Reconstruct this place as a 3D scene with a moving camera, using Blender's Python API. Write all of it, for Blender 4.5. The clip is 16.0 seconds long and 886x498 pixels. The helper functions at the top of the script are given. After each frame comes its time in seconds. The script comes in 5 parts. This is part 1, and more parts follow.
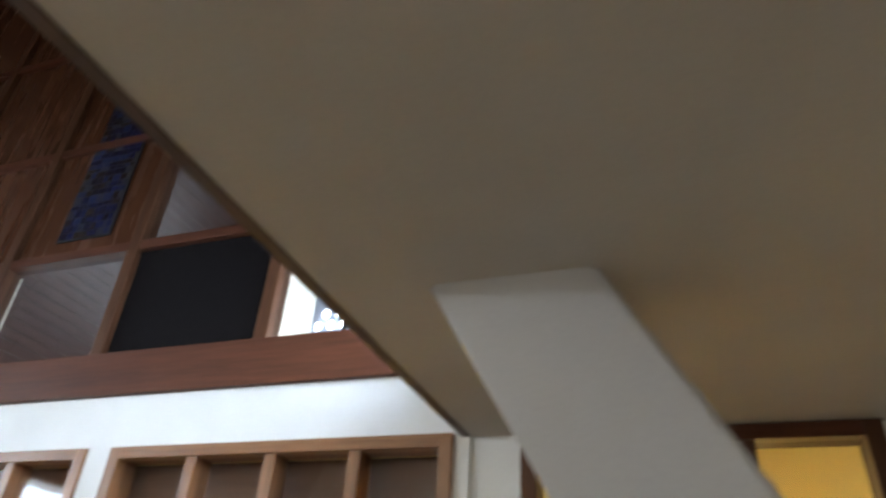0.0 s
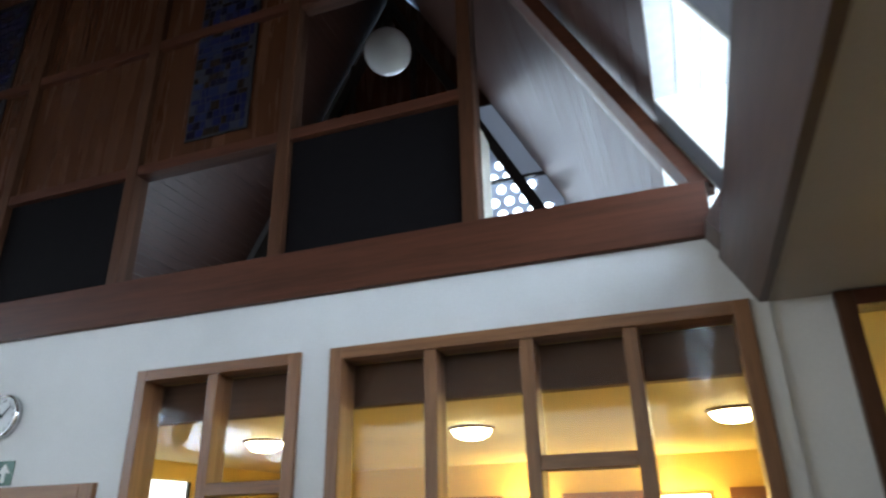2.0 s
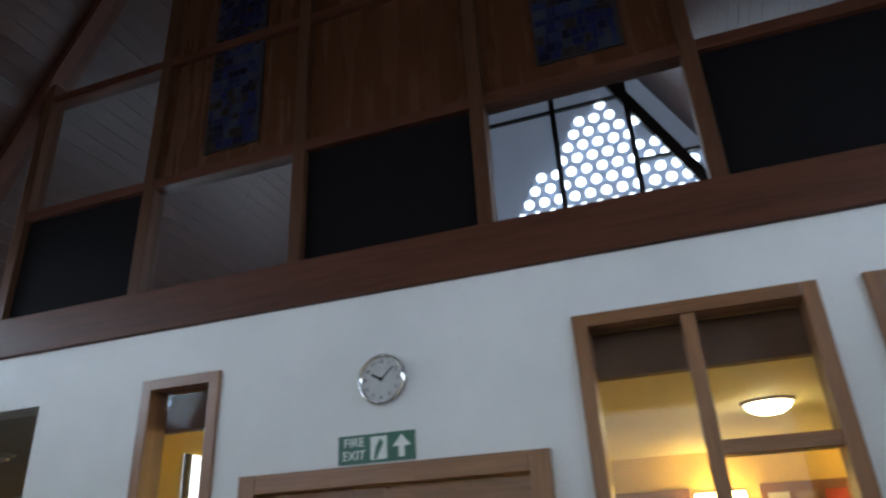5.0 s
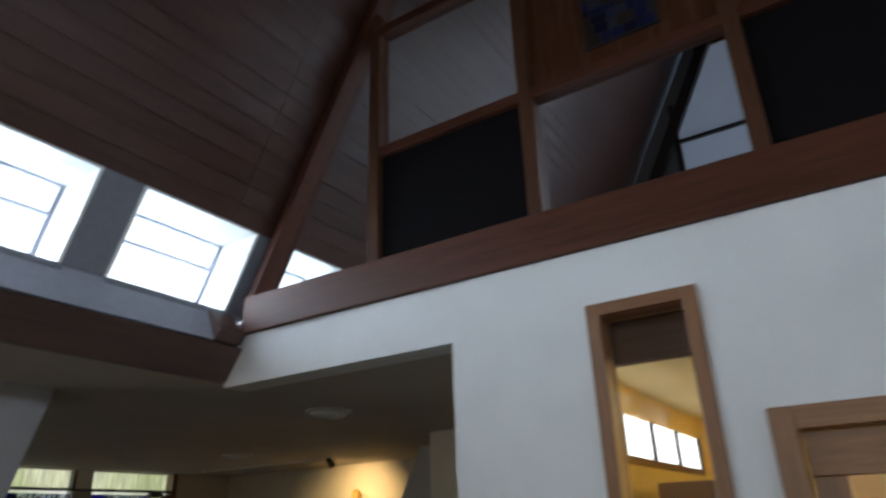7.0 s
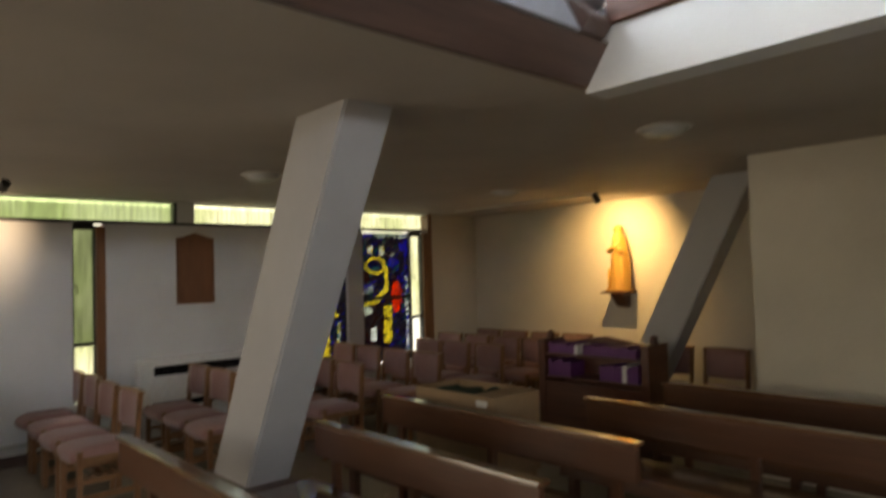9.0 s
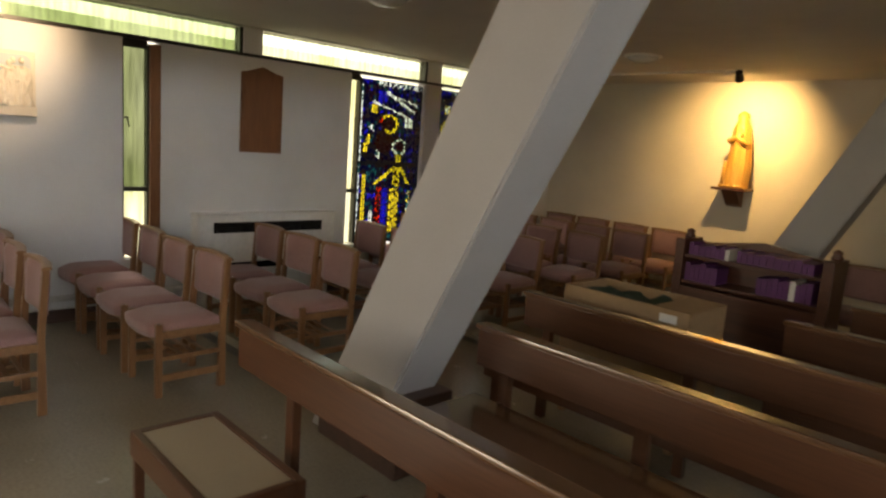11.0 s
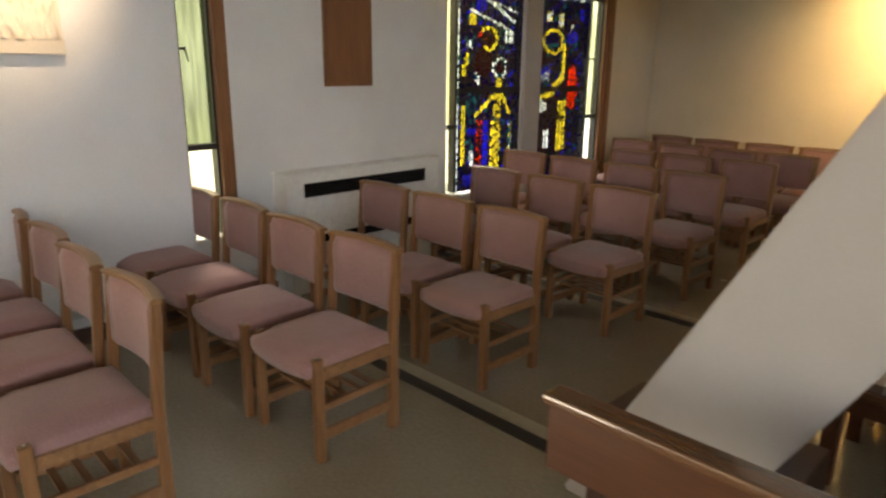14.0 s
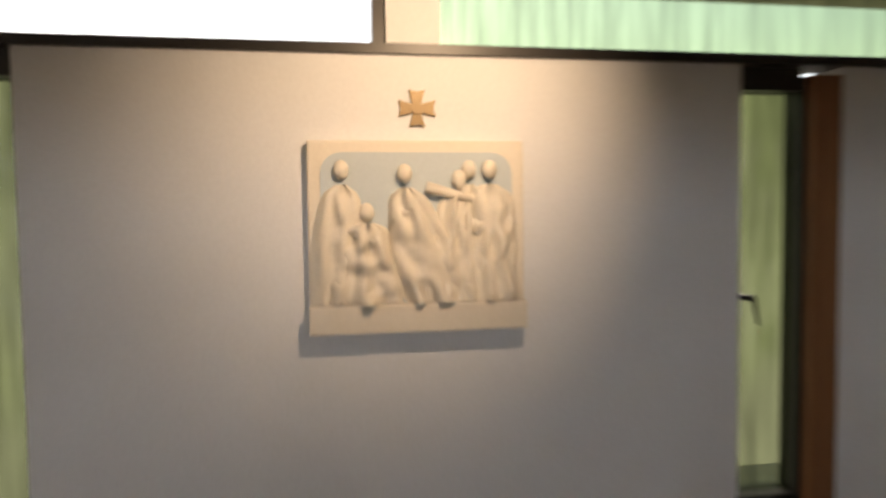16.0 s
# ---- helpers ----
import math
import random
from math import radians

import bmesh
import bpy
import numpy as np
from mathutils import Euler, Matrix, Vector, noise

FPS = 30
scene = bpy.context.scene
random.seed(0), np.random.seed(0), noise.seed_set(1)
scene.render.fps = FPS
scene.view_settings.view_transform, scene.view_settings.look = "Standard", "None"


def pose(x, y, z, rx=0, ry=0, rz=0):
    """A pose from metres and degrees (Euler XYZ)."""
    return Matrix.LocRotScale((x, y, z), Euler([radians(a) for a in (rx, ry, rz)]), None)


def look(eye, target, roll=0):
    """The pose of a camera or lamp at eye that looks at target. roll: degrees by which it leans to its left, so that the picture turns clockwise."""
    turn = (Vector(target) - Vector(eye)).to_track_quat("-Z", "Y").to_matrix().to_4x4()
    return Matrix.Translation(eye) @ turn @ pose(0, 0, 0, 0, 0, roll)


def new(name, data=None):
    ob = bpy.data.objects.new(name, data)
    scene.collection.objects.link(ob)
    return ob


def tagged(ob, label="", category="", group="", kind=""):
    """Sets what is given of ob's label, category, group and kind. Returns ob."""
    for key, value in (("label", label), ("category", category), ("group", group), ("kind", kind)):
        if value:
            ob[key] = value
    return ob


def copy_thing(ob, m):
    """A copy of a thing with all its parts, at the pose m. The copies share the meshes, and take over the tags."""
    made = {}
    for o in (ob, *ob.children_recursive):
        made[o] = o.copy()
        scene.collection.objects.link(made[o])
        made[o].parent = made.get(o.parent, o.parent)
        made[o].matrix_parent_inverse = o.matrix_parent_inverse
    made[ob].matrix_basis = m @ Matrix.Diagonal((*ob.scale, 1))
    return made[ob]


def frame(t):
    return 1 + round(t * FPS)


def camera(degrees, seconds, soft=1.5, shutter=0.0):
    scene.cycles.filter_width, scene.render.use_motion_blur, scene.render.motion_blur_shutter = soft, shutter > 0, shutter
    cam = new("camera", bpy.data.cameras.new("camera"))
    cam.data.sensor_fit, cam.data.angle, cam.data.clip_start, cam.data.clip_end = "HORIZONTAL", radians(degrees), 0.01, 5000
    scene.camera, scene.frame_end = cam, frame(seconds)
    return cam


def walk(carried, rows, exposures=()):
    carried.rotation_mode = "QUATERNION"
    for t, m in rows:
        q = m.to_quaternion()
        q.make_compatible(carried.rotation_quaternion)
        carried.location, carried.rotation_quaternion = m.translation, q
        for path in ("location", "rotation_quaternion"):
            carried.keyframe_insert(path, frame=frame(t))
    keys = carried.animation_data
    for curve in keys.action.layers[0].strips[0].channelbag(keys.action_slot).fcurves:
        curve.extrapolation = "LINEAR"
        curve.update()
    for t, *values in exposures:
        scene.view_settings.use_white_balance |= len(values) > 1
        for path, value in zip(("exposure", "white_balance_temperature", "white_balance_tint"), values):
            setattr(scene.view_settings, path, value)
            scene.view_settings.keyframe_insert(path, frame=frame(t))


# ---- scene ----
import collections

cam = camera(67.8, 16.0, soft=2.4, shutter=0.5)
PATH = [
    (0, (0.099, 0.814, 1.765), (-0.512, 2.399, 2.821), 3.9),
    (0.5, (-0.193, 0.791, 1.757), (-0.892, 2.410, 2.700), 3.8),
    (1, (-0.386, 0.736, 1.800), (-0.913, 2.445, 2.694), -0.8),
    (1.5, (-0.625, 0.73, 1.747), (-1.145, 2.483, 2.558), 1.7),
    (2, (-0.941, 0.76, 1.783), (-1.562, 2.493, 2.564), -1.3),
    (2.5, (-1.221, 0.724, 1.784), (-1.816, 2.469, 2.558), -1.4),
    (3, (-1.548, 0.689, 1.764), (-2.063, 2.475, 2.502), -2.0),
    (3.5, (-1.907, 0.71, 1.77), (-2.452, 2.487, 2.511), -3.9),
    (4, (-2.246, 0.656, 1.742), (-2.875, 2.373, 2.551), -2.5),
    (4.2, (-2.384, 0.638, 1.73), (-2.956, 2.368, 2.553), -3.0),
    (6.3, (-3.921, 0.682, 1.681), (-4.552, 2.399, 2.49), -5.0),
    (6.5, (-4.065, 0.695, 1.682), (-4.837, 2.346, 2.505), -3.7),
    (7, (-4.419, 0.637, 1.672), (-5.403, 2.195, 2.448), -2.0),
    (7.5, (-4.73, 0.613, 1.643), (-5.911, 2.097, 2.279), -0.5),
    (8, (-5.069, 0.623, 1.641), (-6.447, 1.97, 2.178), -0.2),
    (8.5, (-5.36, 0.557, 1.631), (-6.781, 1.909, 2.023), -0.6),
    (9, (-5.682, 0.546, 1.616), (-7.162, 1.889, 1.691), -1.7),
    (9.5, (-6.01, 0.581, 1.583), (-7.589, 1.797, 1.421), -1.1),
    (9.7, (-6.137, 0.564, 1.577), (-7.7, 1.78, 1.301), -0.6),
    (11.8, (-7.668, 0.364, 1.582), (-9.013, 1.808, 1.256), 6.0),
    (12, (-7.762, 0.377, 1.602), (-9.077, 1.842, 1.248), 6.2),
    (12.5, (-8.015, 0.523, 1.601), (-9.425, 1.866, 1.143), 0.6),
    (13, (-8.319, 0.517, 1.582), (-9.76, 1.8, 1.059), 2.6),
    (13.5, (-8.62, 0.365, 1.604), (-9.965, 1.765, 1.123), 3.4),
    (14, (-8.907, 0.472, 1.530), (-10.269, 1.833, 0.991), 0.7),
    (14.5, (-9.216, 0.461, 1.587), (-10.653, 1.750, 1.064), 0.1),
    (15, (-9.615, 0.452, 1.635), (-11.241, 1.561, 1.279), -1.7),
    (15.5, (-9.972, 0.791, 1.744), (-11.827, 1.484, 1.461), -0.0),
    (15.7, (-10.453, 0.996, 1.768), (-12.377, 1.506, 1.575), -0.4),
    (15.8, (-10.712, 1.053, 1.77), (-12.665, 1.473, 1.674), -0.7),
    (16, (-11.136, 1.106, 1.829), (-13.108, 1.423, 1.726), -0.7),
]
EXPOSURES = [(0.0, 2.1, 6450, 9), (0.5, 2.05, 6500, 9), (1.5, 1.42, 6300, 8), (3.5, 0.74, 5900, 8), (6.5, 0.68, 6250, 10), (8.0, 1.05, 6400, 10), (9.0, 1.55, 7500, 13), (9.5, 1.62, 7900, 13), (12.0, 2.14, 7700, 13), (14.5, 2.58, 7450, 13), (15.3, 2.15, 7350, 17), (16.0, 1.27, 7300, 18)]
walk(cam, [(t, look(eye, target, roll)) for t, eye, target, roll in PATH], EXPOSURES)

SKY_STRENGTH, GARDEN_GLOW, RELIEF_SPOT, STATUE_SPOT = 0.15, 0.55, 17.0, 44.0
# watts: skylights, then added fill at the end, side and hall
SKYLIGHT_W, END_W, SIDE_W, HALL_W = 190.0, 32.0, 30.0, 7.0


# world, sun and large lights
world = bpy.data.worlds.new("sky")
scene.world = world
world.use_nodes = True
wn = world.node_tree.nodes
sky = wn.new("ShaderNodeTexSky")
sky.sky_type = "NISHITA"
sky.sun_disc = False
sky.sun_elevation, sky.sun_rotation = radians(48), radians(250)
sky.air_density, sky.dust_density = 1.4, 2.5
wn["Background"].inputs[1].default_value = SKY_STRENGTH
world.node_tree.links.new(sky.outputs[0], wn["Background"].inputs[0])

sun = new("sun", bpy.data.lights.new("sun", "SUN"))
sun.data.energy, sun.data.angle, sun.data.color = 0.5, radians(12), (1.0, 0.95, 0.88)
sun.matrix_world = look((0, 0, 30), (0 + 30 * math.cos(radians(48)) * 0.94, -30 * math.cos(radians(48)) * 0.34, 30 - 30 * math.sin(radians(48))))


def window_light(name, at, target, width, height, watts, col):
    """An area lamp set in an opening to stand in for daylight."""
    ob = new(name, bpy.data.lights.new(name, "AREA"))
    ob.data.shape, ob.data.size, ob.data.size_y = "RECTANGLE", width, height
    ob.data.energy, ob.data.color = watts, col
    ob.matrix_world = look(at, target)
    return ob


DAY = (0.74, 0.87, 1.0)
window_light("skylight_left", (-7.80, 1.3, 3.10), (-6.8, 1.3, 3.10), 14.0, 0.50, SKYLIGHT_W, DAY)
window_light("skylight_right", (-0.30, 1.3, 3.10), (-1.3, 1.3, 3.10), 14.0, 0.50, SKYLIGHT_W, DAY)
# fill lamp in a wide end window that is assumed, never in view
window_light("end_fill_light", (-4.05, -6.04, 2.3), (-4.05, 0.0, 1.9), 5.6, 2.6, END_W, (1.0, 0.90, 0.78))
# fill lamp in an unseen side window, added to lift the left aisle
window_light("side_fill_light", (-12.76, -3.7, 1.35), (-8.0, -3.7, 1.0), 3.4, 1.5, SIDE_W, (1.0, 0.90, 0.76))
# extra lamps beside the long skylight ones, added to lift the dark hall roof
window_light("hall_fill_left", (-7.52, 5.7, 3.08), (-3.0, 5.7, 5.4), 3.2, 0.34, HALL_W, DAY)
window_light("hall_fill_right", (-0.58, 5.7, 3.08), (-5.1, 5.7, 5.4), 3.2, 0.34, HALL_W, DAY)

# ---- materials ----
def nodes_of(name):
    m = bpy.data.materials.new(name)
    m.use_nodes = True
    t = m.node_tree
    return m, t, t.nodes["Principled BSDF"]


def ramp(t, fac, stops):
    r = t.nodes.new("ShaderNodeValToRGB")
    el = r.color_ramp.elements
    while len(el) < len(stops):
        el.new(0.5)
    for e, (p, c) in zip(el, stops):
        e.position, e.color = p, (*c, 1)
    t.links.new(fac, r.inputs[0])
    return r.outputs[0]


def coords(t, scale=(1, 1, 1)):
    c, mp = t.nodes.new("ShaderNodeTexCoord"), t.nodes.new("ShaderNodeMapping")
    mp.inputs["Scale"].default_value = scale
    t.links.new(c.outputs["Object"], mp.inputs[0])
    return mp.outputs[0]


def noisetex(t, vec, scale, detail=4.0, rough=0.55):
    n = t.nodes.new("ShaderNodeTexNoise")
    n.inputs["Scale"].default_value, n.inputs["Detail"].default_value, n.inputs["Roughness"].default_value = scale, detail, rough
    t.links.new(vec, n.inputs["Vector"])
    return n.outputs["Fac"]


def add_bump(t, bsdf, height, strength, distance):
    b = t.nodes.new("ShaderNodeBump")
    b.inputs["Strength"].default_value, b.inputs["Distance"].default_value = strength, distance
    t.links.new(height, b.inputs["Height"])
    t.links.new(b.outputs[0], bsdf.inputs["Normal"])


def blend(t, fac, a, b, mode="MIX"):
    m = t.nodes.new("ShaderNodeMix")
    m.data_type, m.blend_type = "RGBA", mode
    if isinstance(fac, float):
        m.inputs[0].default_value = fac
    else:
        t.links.new(fac, m.inputs[0])
    for socket, v in ((m.inputs[6], a), (m.inputs[7], b)):
        if isinstance(v, tuple):
            socket.default_value = (*v, 1)
        else:
            t.links.new(v, socket)
    return m.outputs[2]


def plaster(name, col, rough=0.75, bump=0.25):
    m, t, b = nodes_of(name)
    v = coords(t)
    big = noisetex(t, v, 1.3, 5)
    dark = tuple(c * 0.86 for c in col)
    b_col = ramp(t, big, [(0.3, dark), (0.62, col)])
    fine = noisetex(t, v, 90, 6)
    t.links.new(blend(t, 0.12, b_col, ramp(t, fine, [(0.35, tuple(c * 0.7 for c in col)), (0.65, col)])), b.inputs["Base Color"])
    b.inputs["Roughness"].default_value = rough
    add_bump(t, b, noisetex(t, v, 140, 5), bump, 0.002)
    return m


def wood(name, dark, light, axis=0, rough=0.4, scale=7.0, coat=0.0):
    m, t, b = nodes_of(name)
    s = [scale, scale, scale]
    s[axis] = scale * 0.06
    v = coords(t, tuple(s))
    info = t.nodes.new("ShaderNodeObjectInfo")
    shift = t.nodes.new("ShaderNodeVectorMath")
    shift.operation = "ADD"
    t.links.new(v, shift.inputs[0])
    mul = t.nodes.new("ShaderNodeMath")
    mul.operation = "MULTIPLY"
    mul.inputs[1].default_value = 37.0
    t.links.new(info.outputs["Random"], mul.inputs[0])
    t.links.new(mul.outputs[0], shift.inputs[1])
    grain = noisetex(t, shift.outputs[0], 3.0, 8, 0.65)
    fine = noisetex(t, shift.outputs[0], 14.0, 4, 0.6)
    c1 = ramp(t, grain, [(0.28, dark), (0.5, tuple((p + q) / 2 for p, q in zip(dark, light))), (0.72, light)])
    c2 = ramp(t, fine, [(0.35, tuple(p * 0.75 for p in dark)), (0.65, light)])
    t.links.new(blend(t, 0.3, c1, c2), b.inputs["Base Color"])
    t.links.new(ramp(t, grain, [(0.2, (rough * 0.8,) * 3), (0.8, (min(1, rough * 1.25),) * 3)]), b.inputs["Roughness"])
    b.inputs["Coat Weight"].default_value = coat
    b.inputs["Coat Roughness"].default_value = 0.25
    add_bump(t, b, fine, 0.15, 0.001)
    return m


def plain(name, col, rough=0.5, metal=0.0):
    m, t, b = nodes_of(name)
    n = noisetex(t, coords(t), 25, 4)
    t.links.new(ramp(t, n, [(0.3, tuple(c * 0.88 for c in col)), (0.7, col)]), b.inputs["Base Color"])
    b.inputs["Roughness"].default_value, b.inputs["Metallic"].default_value = rough, metal
    return m


def fabric(name, a, c):
    m, t, b = nodes_of(name)
    v = coords(t)
    col = ramp(t, noisetex(t, v, 260, 3), [(0.3, a), (0.7, c)])
    info = t.nodes.new("ShaderNodeObjectInfo")
    tone = ramp(t, info.outputs["Random"], [(0.0, (0.82, 0.82, 0.85)), (1.0, (1.0, 0.98, 0.97))])
    wear = ramp(t, noisetex(t, v, 6, 4), [(0.3, (0.86, 0.86, 0.86)), (0.7, (1, 1, 1))])
    t.links.new(blend(t, 1.0, blend(t, 1.0, col, tone, "MULTIPLY"), wear, "MULTIPLY"), b.inputs["Base Color"])
    b.inputs["Roughness"].default_value = 0.92
    b.inputs["Sheen Weight"].default_value = 0.25
    add_bump(t, b, noisetex(t, v, 420, 2), 0.4, 0.001)
    return m


def glow(name, col, strength):
    m, t, b = nodes_of(name)
    b.inputs["Base Color"].default_value = (*col, 1)
    b.inputs["Emission Color"].default_value, b.inputs["Emission Strength"].default_value = (*col, 1), strength
    return m


def glass(name, tint, gloss=1.0, streak=0.0, rough=0.03):
    """A thin pane: tinted see-through with a sharp sheen."""
    m = bpy.data.materials.new(name)
    m.use_nodes = True
    t = m.node_tree
    t.nodes.clear()
    out = t.nodes.new("ShaderNodeOutputMaterial")
    see, shine = t.nodes.new("ShaderNodeBsdfTransparent"), t.nodes.new("ShaderNodeBsdfGlossy")
    mix, fres = t.nodes.new("ShaderNodeMixShader"), t.nodes.new("ShaderNodeLayerWeight")
    rise, base = t.nodes.new("ShaderNodeMath"), t.nodes.new("ShaderNodeMath")
    rise.operation, base.operation = "POWER", "MULTIPLY_ADD"
    rise.inputs[1].default_value, base.inputs[1].default_value, base.inputs[2].default_value = 5.0, 0.75, 0.03
    t.links.new(fres.outputs["Facing"], rise.inputs[0])
    t.links.new(rise.outputs[0], base.inputs[0])
    shine.inputs["Roughness"].default_value = rough
    see.inputs["Color"].default_value = (*tint, 1)
    if streak:
        v = coords(t, (14, 14, 1.2))
        t.links.new(ramp(t, noisetex(t, v, 2.2, 5), [(0.3, tuple(c * (1 - streak) for c in tint)), (0.62, tint)]), see.inputs["Color"])
    g = t.nodes.new("ShaderNodeMath")
    g.operation = "MULTIPLY"
    g.inputs[1].default_value = gloss
    t.links.new(base.outputs[0], g.inputs[0])
    t.links.new(g.outputs[0], mix.inputs[0])
    t.links.new(see.outputs[0], mix.inputs[1])
    t.links.new(shine.outputs[0], mix.inputs[2])
    t.links.new(mix.outputs[0], out.inputs[0])
    return m


def lino(name):
    m, t, b = nodes_of(name)
    v = coords(t)
    c1 = ramp(t, noisetex(t, v, 2.0, 6), [(0.3, (0.29, 0.262, 0.205)), (0.7, (0.36, 0.33, 0.265))])
    c2 = ramp(t, noisetex(t, v, 55, 5), [(0.35, (0.22, 0.20, 0.16)), (0.65, (0.37, 0.34, 0.277))])
    t.links.new(blend(t, 0.35, c1, c2), b.inputs["Base Color"])
    t.links.new(ramp(t, noisetex(t, v, 5, 5), [(0.2, (0.16,) * 3), (0.8, (0.30,) * 3)]), b.inputs["Roughness"])
    add_bump(t, b, noisetex(t, v, 8, 3), 0.05, 0.002)
    return m


def hedge_backdrop(name):
    """Bright garden seen through obscure glass: pale sky over hazy green."""
    m = bpy.data.materials.new(name)
    m.use_nodes = True
    t = m.node_tree
    t.nodes.clear()
    out, em = t.nodes.new("ShaderNodeOutputMaterial"), t.nodes.new("ShaderNodeEmission")
    v = coords(t, (1, 0.6, 0.35))
    c = ramp(t, noisetex(t, v, 1.6, 4), [(0.30, (0.50, 0.55, 0.37)), (0.44, (0.68, 0.73, 0.50)), (0.56, (0.95, 0.95, 0.80)), (0.70, (1.0, 1.0, 0.97))])
    z = t.nodes.new("ShaderNodeSeparateXYZ")
    t.links.new(coords(t), z.inputs[0])
    low = ramp(t, z.outputs[2], [(0.30, (1, 1, 1)), (0.75, (0, 0, 0))])
    t.links.new(blend(t, low, c, (1.0, 0.98, 0.86)), em.inputs[0])
    em.inputs[1].default_value = GARDEN_GLOW
    t.links.new(em.outputs[0], out.inputs[0])
    return m


M_WALL = plaster("white_plaster", (0.72, 0.73, 0.74))
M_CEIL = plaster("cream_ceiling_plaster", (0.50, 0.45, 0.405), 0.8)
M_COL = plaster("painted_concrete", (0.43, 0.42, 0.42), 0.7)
M_CREAM = plaster("cream_plaster", (0.66, 0.60, 0.50))
M_YELLOW = plaster("yellow_plaster", (0.82, 0.60, 0.17))
M_NCEIL = plaster("pale_yellow_ceiling", (0.86, 0.73, 0.36))
M_GREY = plain("grey_board", (0.22, 0.23, 0.27), 0.6)
M_SILL = plain("pale_grey_sill_paint", (0.34, 0.35, 0.40), 0.6)
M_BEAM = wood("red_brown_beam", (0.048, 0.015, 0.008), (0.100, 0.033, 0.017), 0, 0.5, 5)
M_HALLBEAM = wood("dull_brown_downstand", (0.095, 0.045, 0.025), (0.17, 0.088, 0.050), 0, 0.6, 5)
M_BEAMY = wood("dark_brown_fascia", (0.050, 0.030, 0.026), (0.12, 0.066, 0.05), 1, 0.4, 5)
M_ROOF = wood("dark_brown_roof_boards", (0.045, 0.018, 0.012), (0.085, 0.036, 0.024), 1, 0.38, 4)
M_FRAME = wood("varnished_frame_timber", (0.14, 0.058, 0.024), (0.29, 0.135, 0.058), 2, 0.35, 8)
M_FRAMEX = wood("varnished_rail_timber", (0.14, 0.058, 0.024), (0.29, 0.135, 0.058), 0, 0.35, 8)
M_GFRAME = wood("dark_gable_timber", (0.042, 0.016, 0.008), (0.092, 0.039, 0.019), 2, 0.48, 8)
for m in (M_BEAM, M_GFRAME):
    m.node_tree.nodes["Principled BSDF"].inputs["Specular IOR Level"].default_value = 0.22
M_PLY = wood("varnished_ply", (0.060, 0.022, 0.0105), (0.088, 0.034, 0.016), 2, 0.26, 3)
M_PEW = wood("varnished_pew_oak", (0.068, 0.025, 0.012), (0.115, 0.045, 0.021), 0, 0.32, 7, 0.25)
M_PEWSEAT = wood("worn_polished_pew_seat", (0.085, 0.038, 0.018), (0.16, 0.078, 0.038), 0, 0.22, 7, 1.0)
M_PEWSEAT.node_tree.nodes["Principled BSDF"].inputs["Coat Roughness"].default_value = 0.1
M_CHAIR = wood("pale_beech", (0.155, 0.070, 0.029), (0.29, 0.145, 0.064), 2, 0.35, 9, 0.15)
M_CHAIRX = wood("pale_beech_rail", (0.17, 0.08, 0.034), (0.32, 0.168, 0.078), 0, 0.35, 9, 0.15)
M_SHELF = wood("dark_stained_shelf", (0.050, 0.016, 0.009), (0.105, 0.036, 0.019), 0, 0.35, 6)
M_PLAQ = wood("brown_honours_board", (0.16, 0.065, 0.028), (0.25, 0.11, 0.050), 2, 0.45, 6)
M_FAB = fabric("mauve_tweed", (0.27, 0.145, 0.135), (0.45, 0.265, 0.25))
M_BLACK = plain("black_panel", (0.0085, 0.0075, 0.0085), 0.7)
M_BLACK.node_tree.nodes["Principled BSDF"].inputs["Specular IOR Level"].default_value = 0.03
M_DARK = plain("dark_metal", (0.03, 0.028, 0.026), 0.4, 0.3)
M_WHITE = plain("white_enamel", (0.78, 0.78, 0.76), 0.35)
M_PIPE = plain("white_pipe_paint", (0.62, 0.61, 0.58), 0.4)
M_OPAL = plain("opal_glass", (0.62, 0.63, 0.63), 0.15)
M_CHROME = plain("chrome", (0.7, 0.7, 0.7), 0.15, 1.0)
M_BRASS = plain("golden_brass", (0.14, 0.085, 0.024), 0.4, 0.3)
M_SIGN = plain("green_sign", (0.015, 0.10, 0.065), 0.35)
M_SIGNW = plain("sign_white", (0.70, 0.75, 0.72), 0.4)
M_STONE = plaster("cream_relief_plaster", (0.72, 0.66, 0.56), 0.65, 0.5)
M_SKYB = plaster("pale_blue_relief_ground", (0.48, 0.54, 0.56), 0.7)
M_GOLD = wood("gilded_carved_wood", (0.42, 0.20, 0.04), (0.72, 0.42, 0.10), 2, 0.35, 9)
M_LINO = lino("polished_linoleum")
M_LDARK = plain("dark_floor_inlay", (0.045, 0.042, 0.040), 0.3)
M_LPALE = plain("pale_floor_inlay", (0.42, 0.39, 0.31), 0.3)
M_PURPLE = plain("purple_book_cover", (0.105, 0.024, 0.12), 0.5)
M_PAPER = plain("white_paper", (0.72, 0.70, 0.66), 0.7)
M_VINYL = plaster("worn_beige_vinyl", (0.40, 0.33, 0.23), 0.35, 0.1)
M_CARD = plain("brown_card", (0.30, 0.19, 0.10), 0.7)
M_PAVE = plaster("pale_paving", (0.50, 0.48, 0.42), 0.8)
M_GREEN = plain("dark_green_cloth", (0.030, 0.05, 0.030), 0.85)
M_RED = plain("red_bunting", (0.45, 0.06, 0.03), 0.7)
M_LAMP = glow("lit_opal_bowl", (1.0, 0.80, 0.38), 28.0)
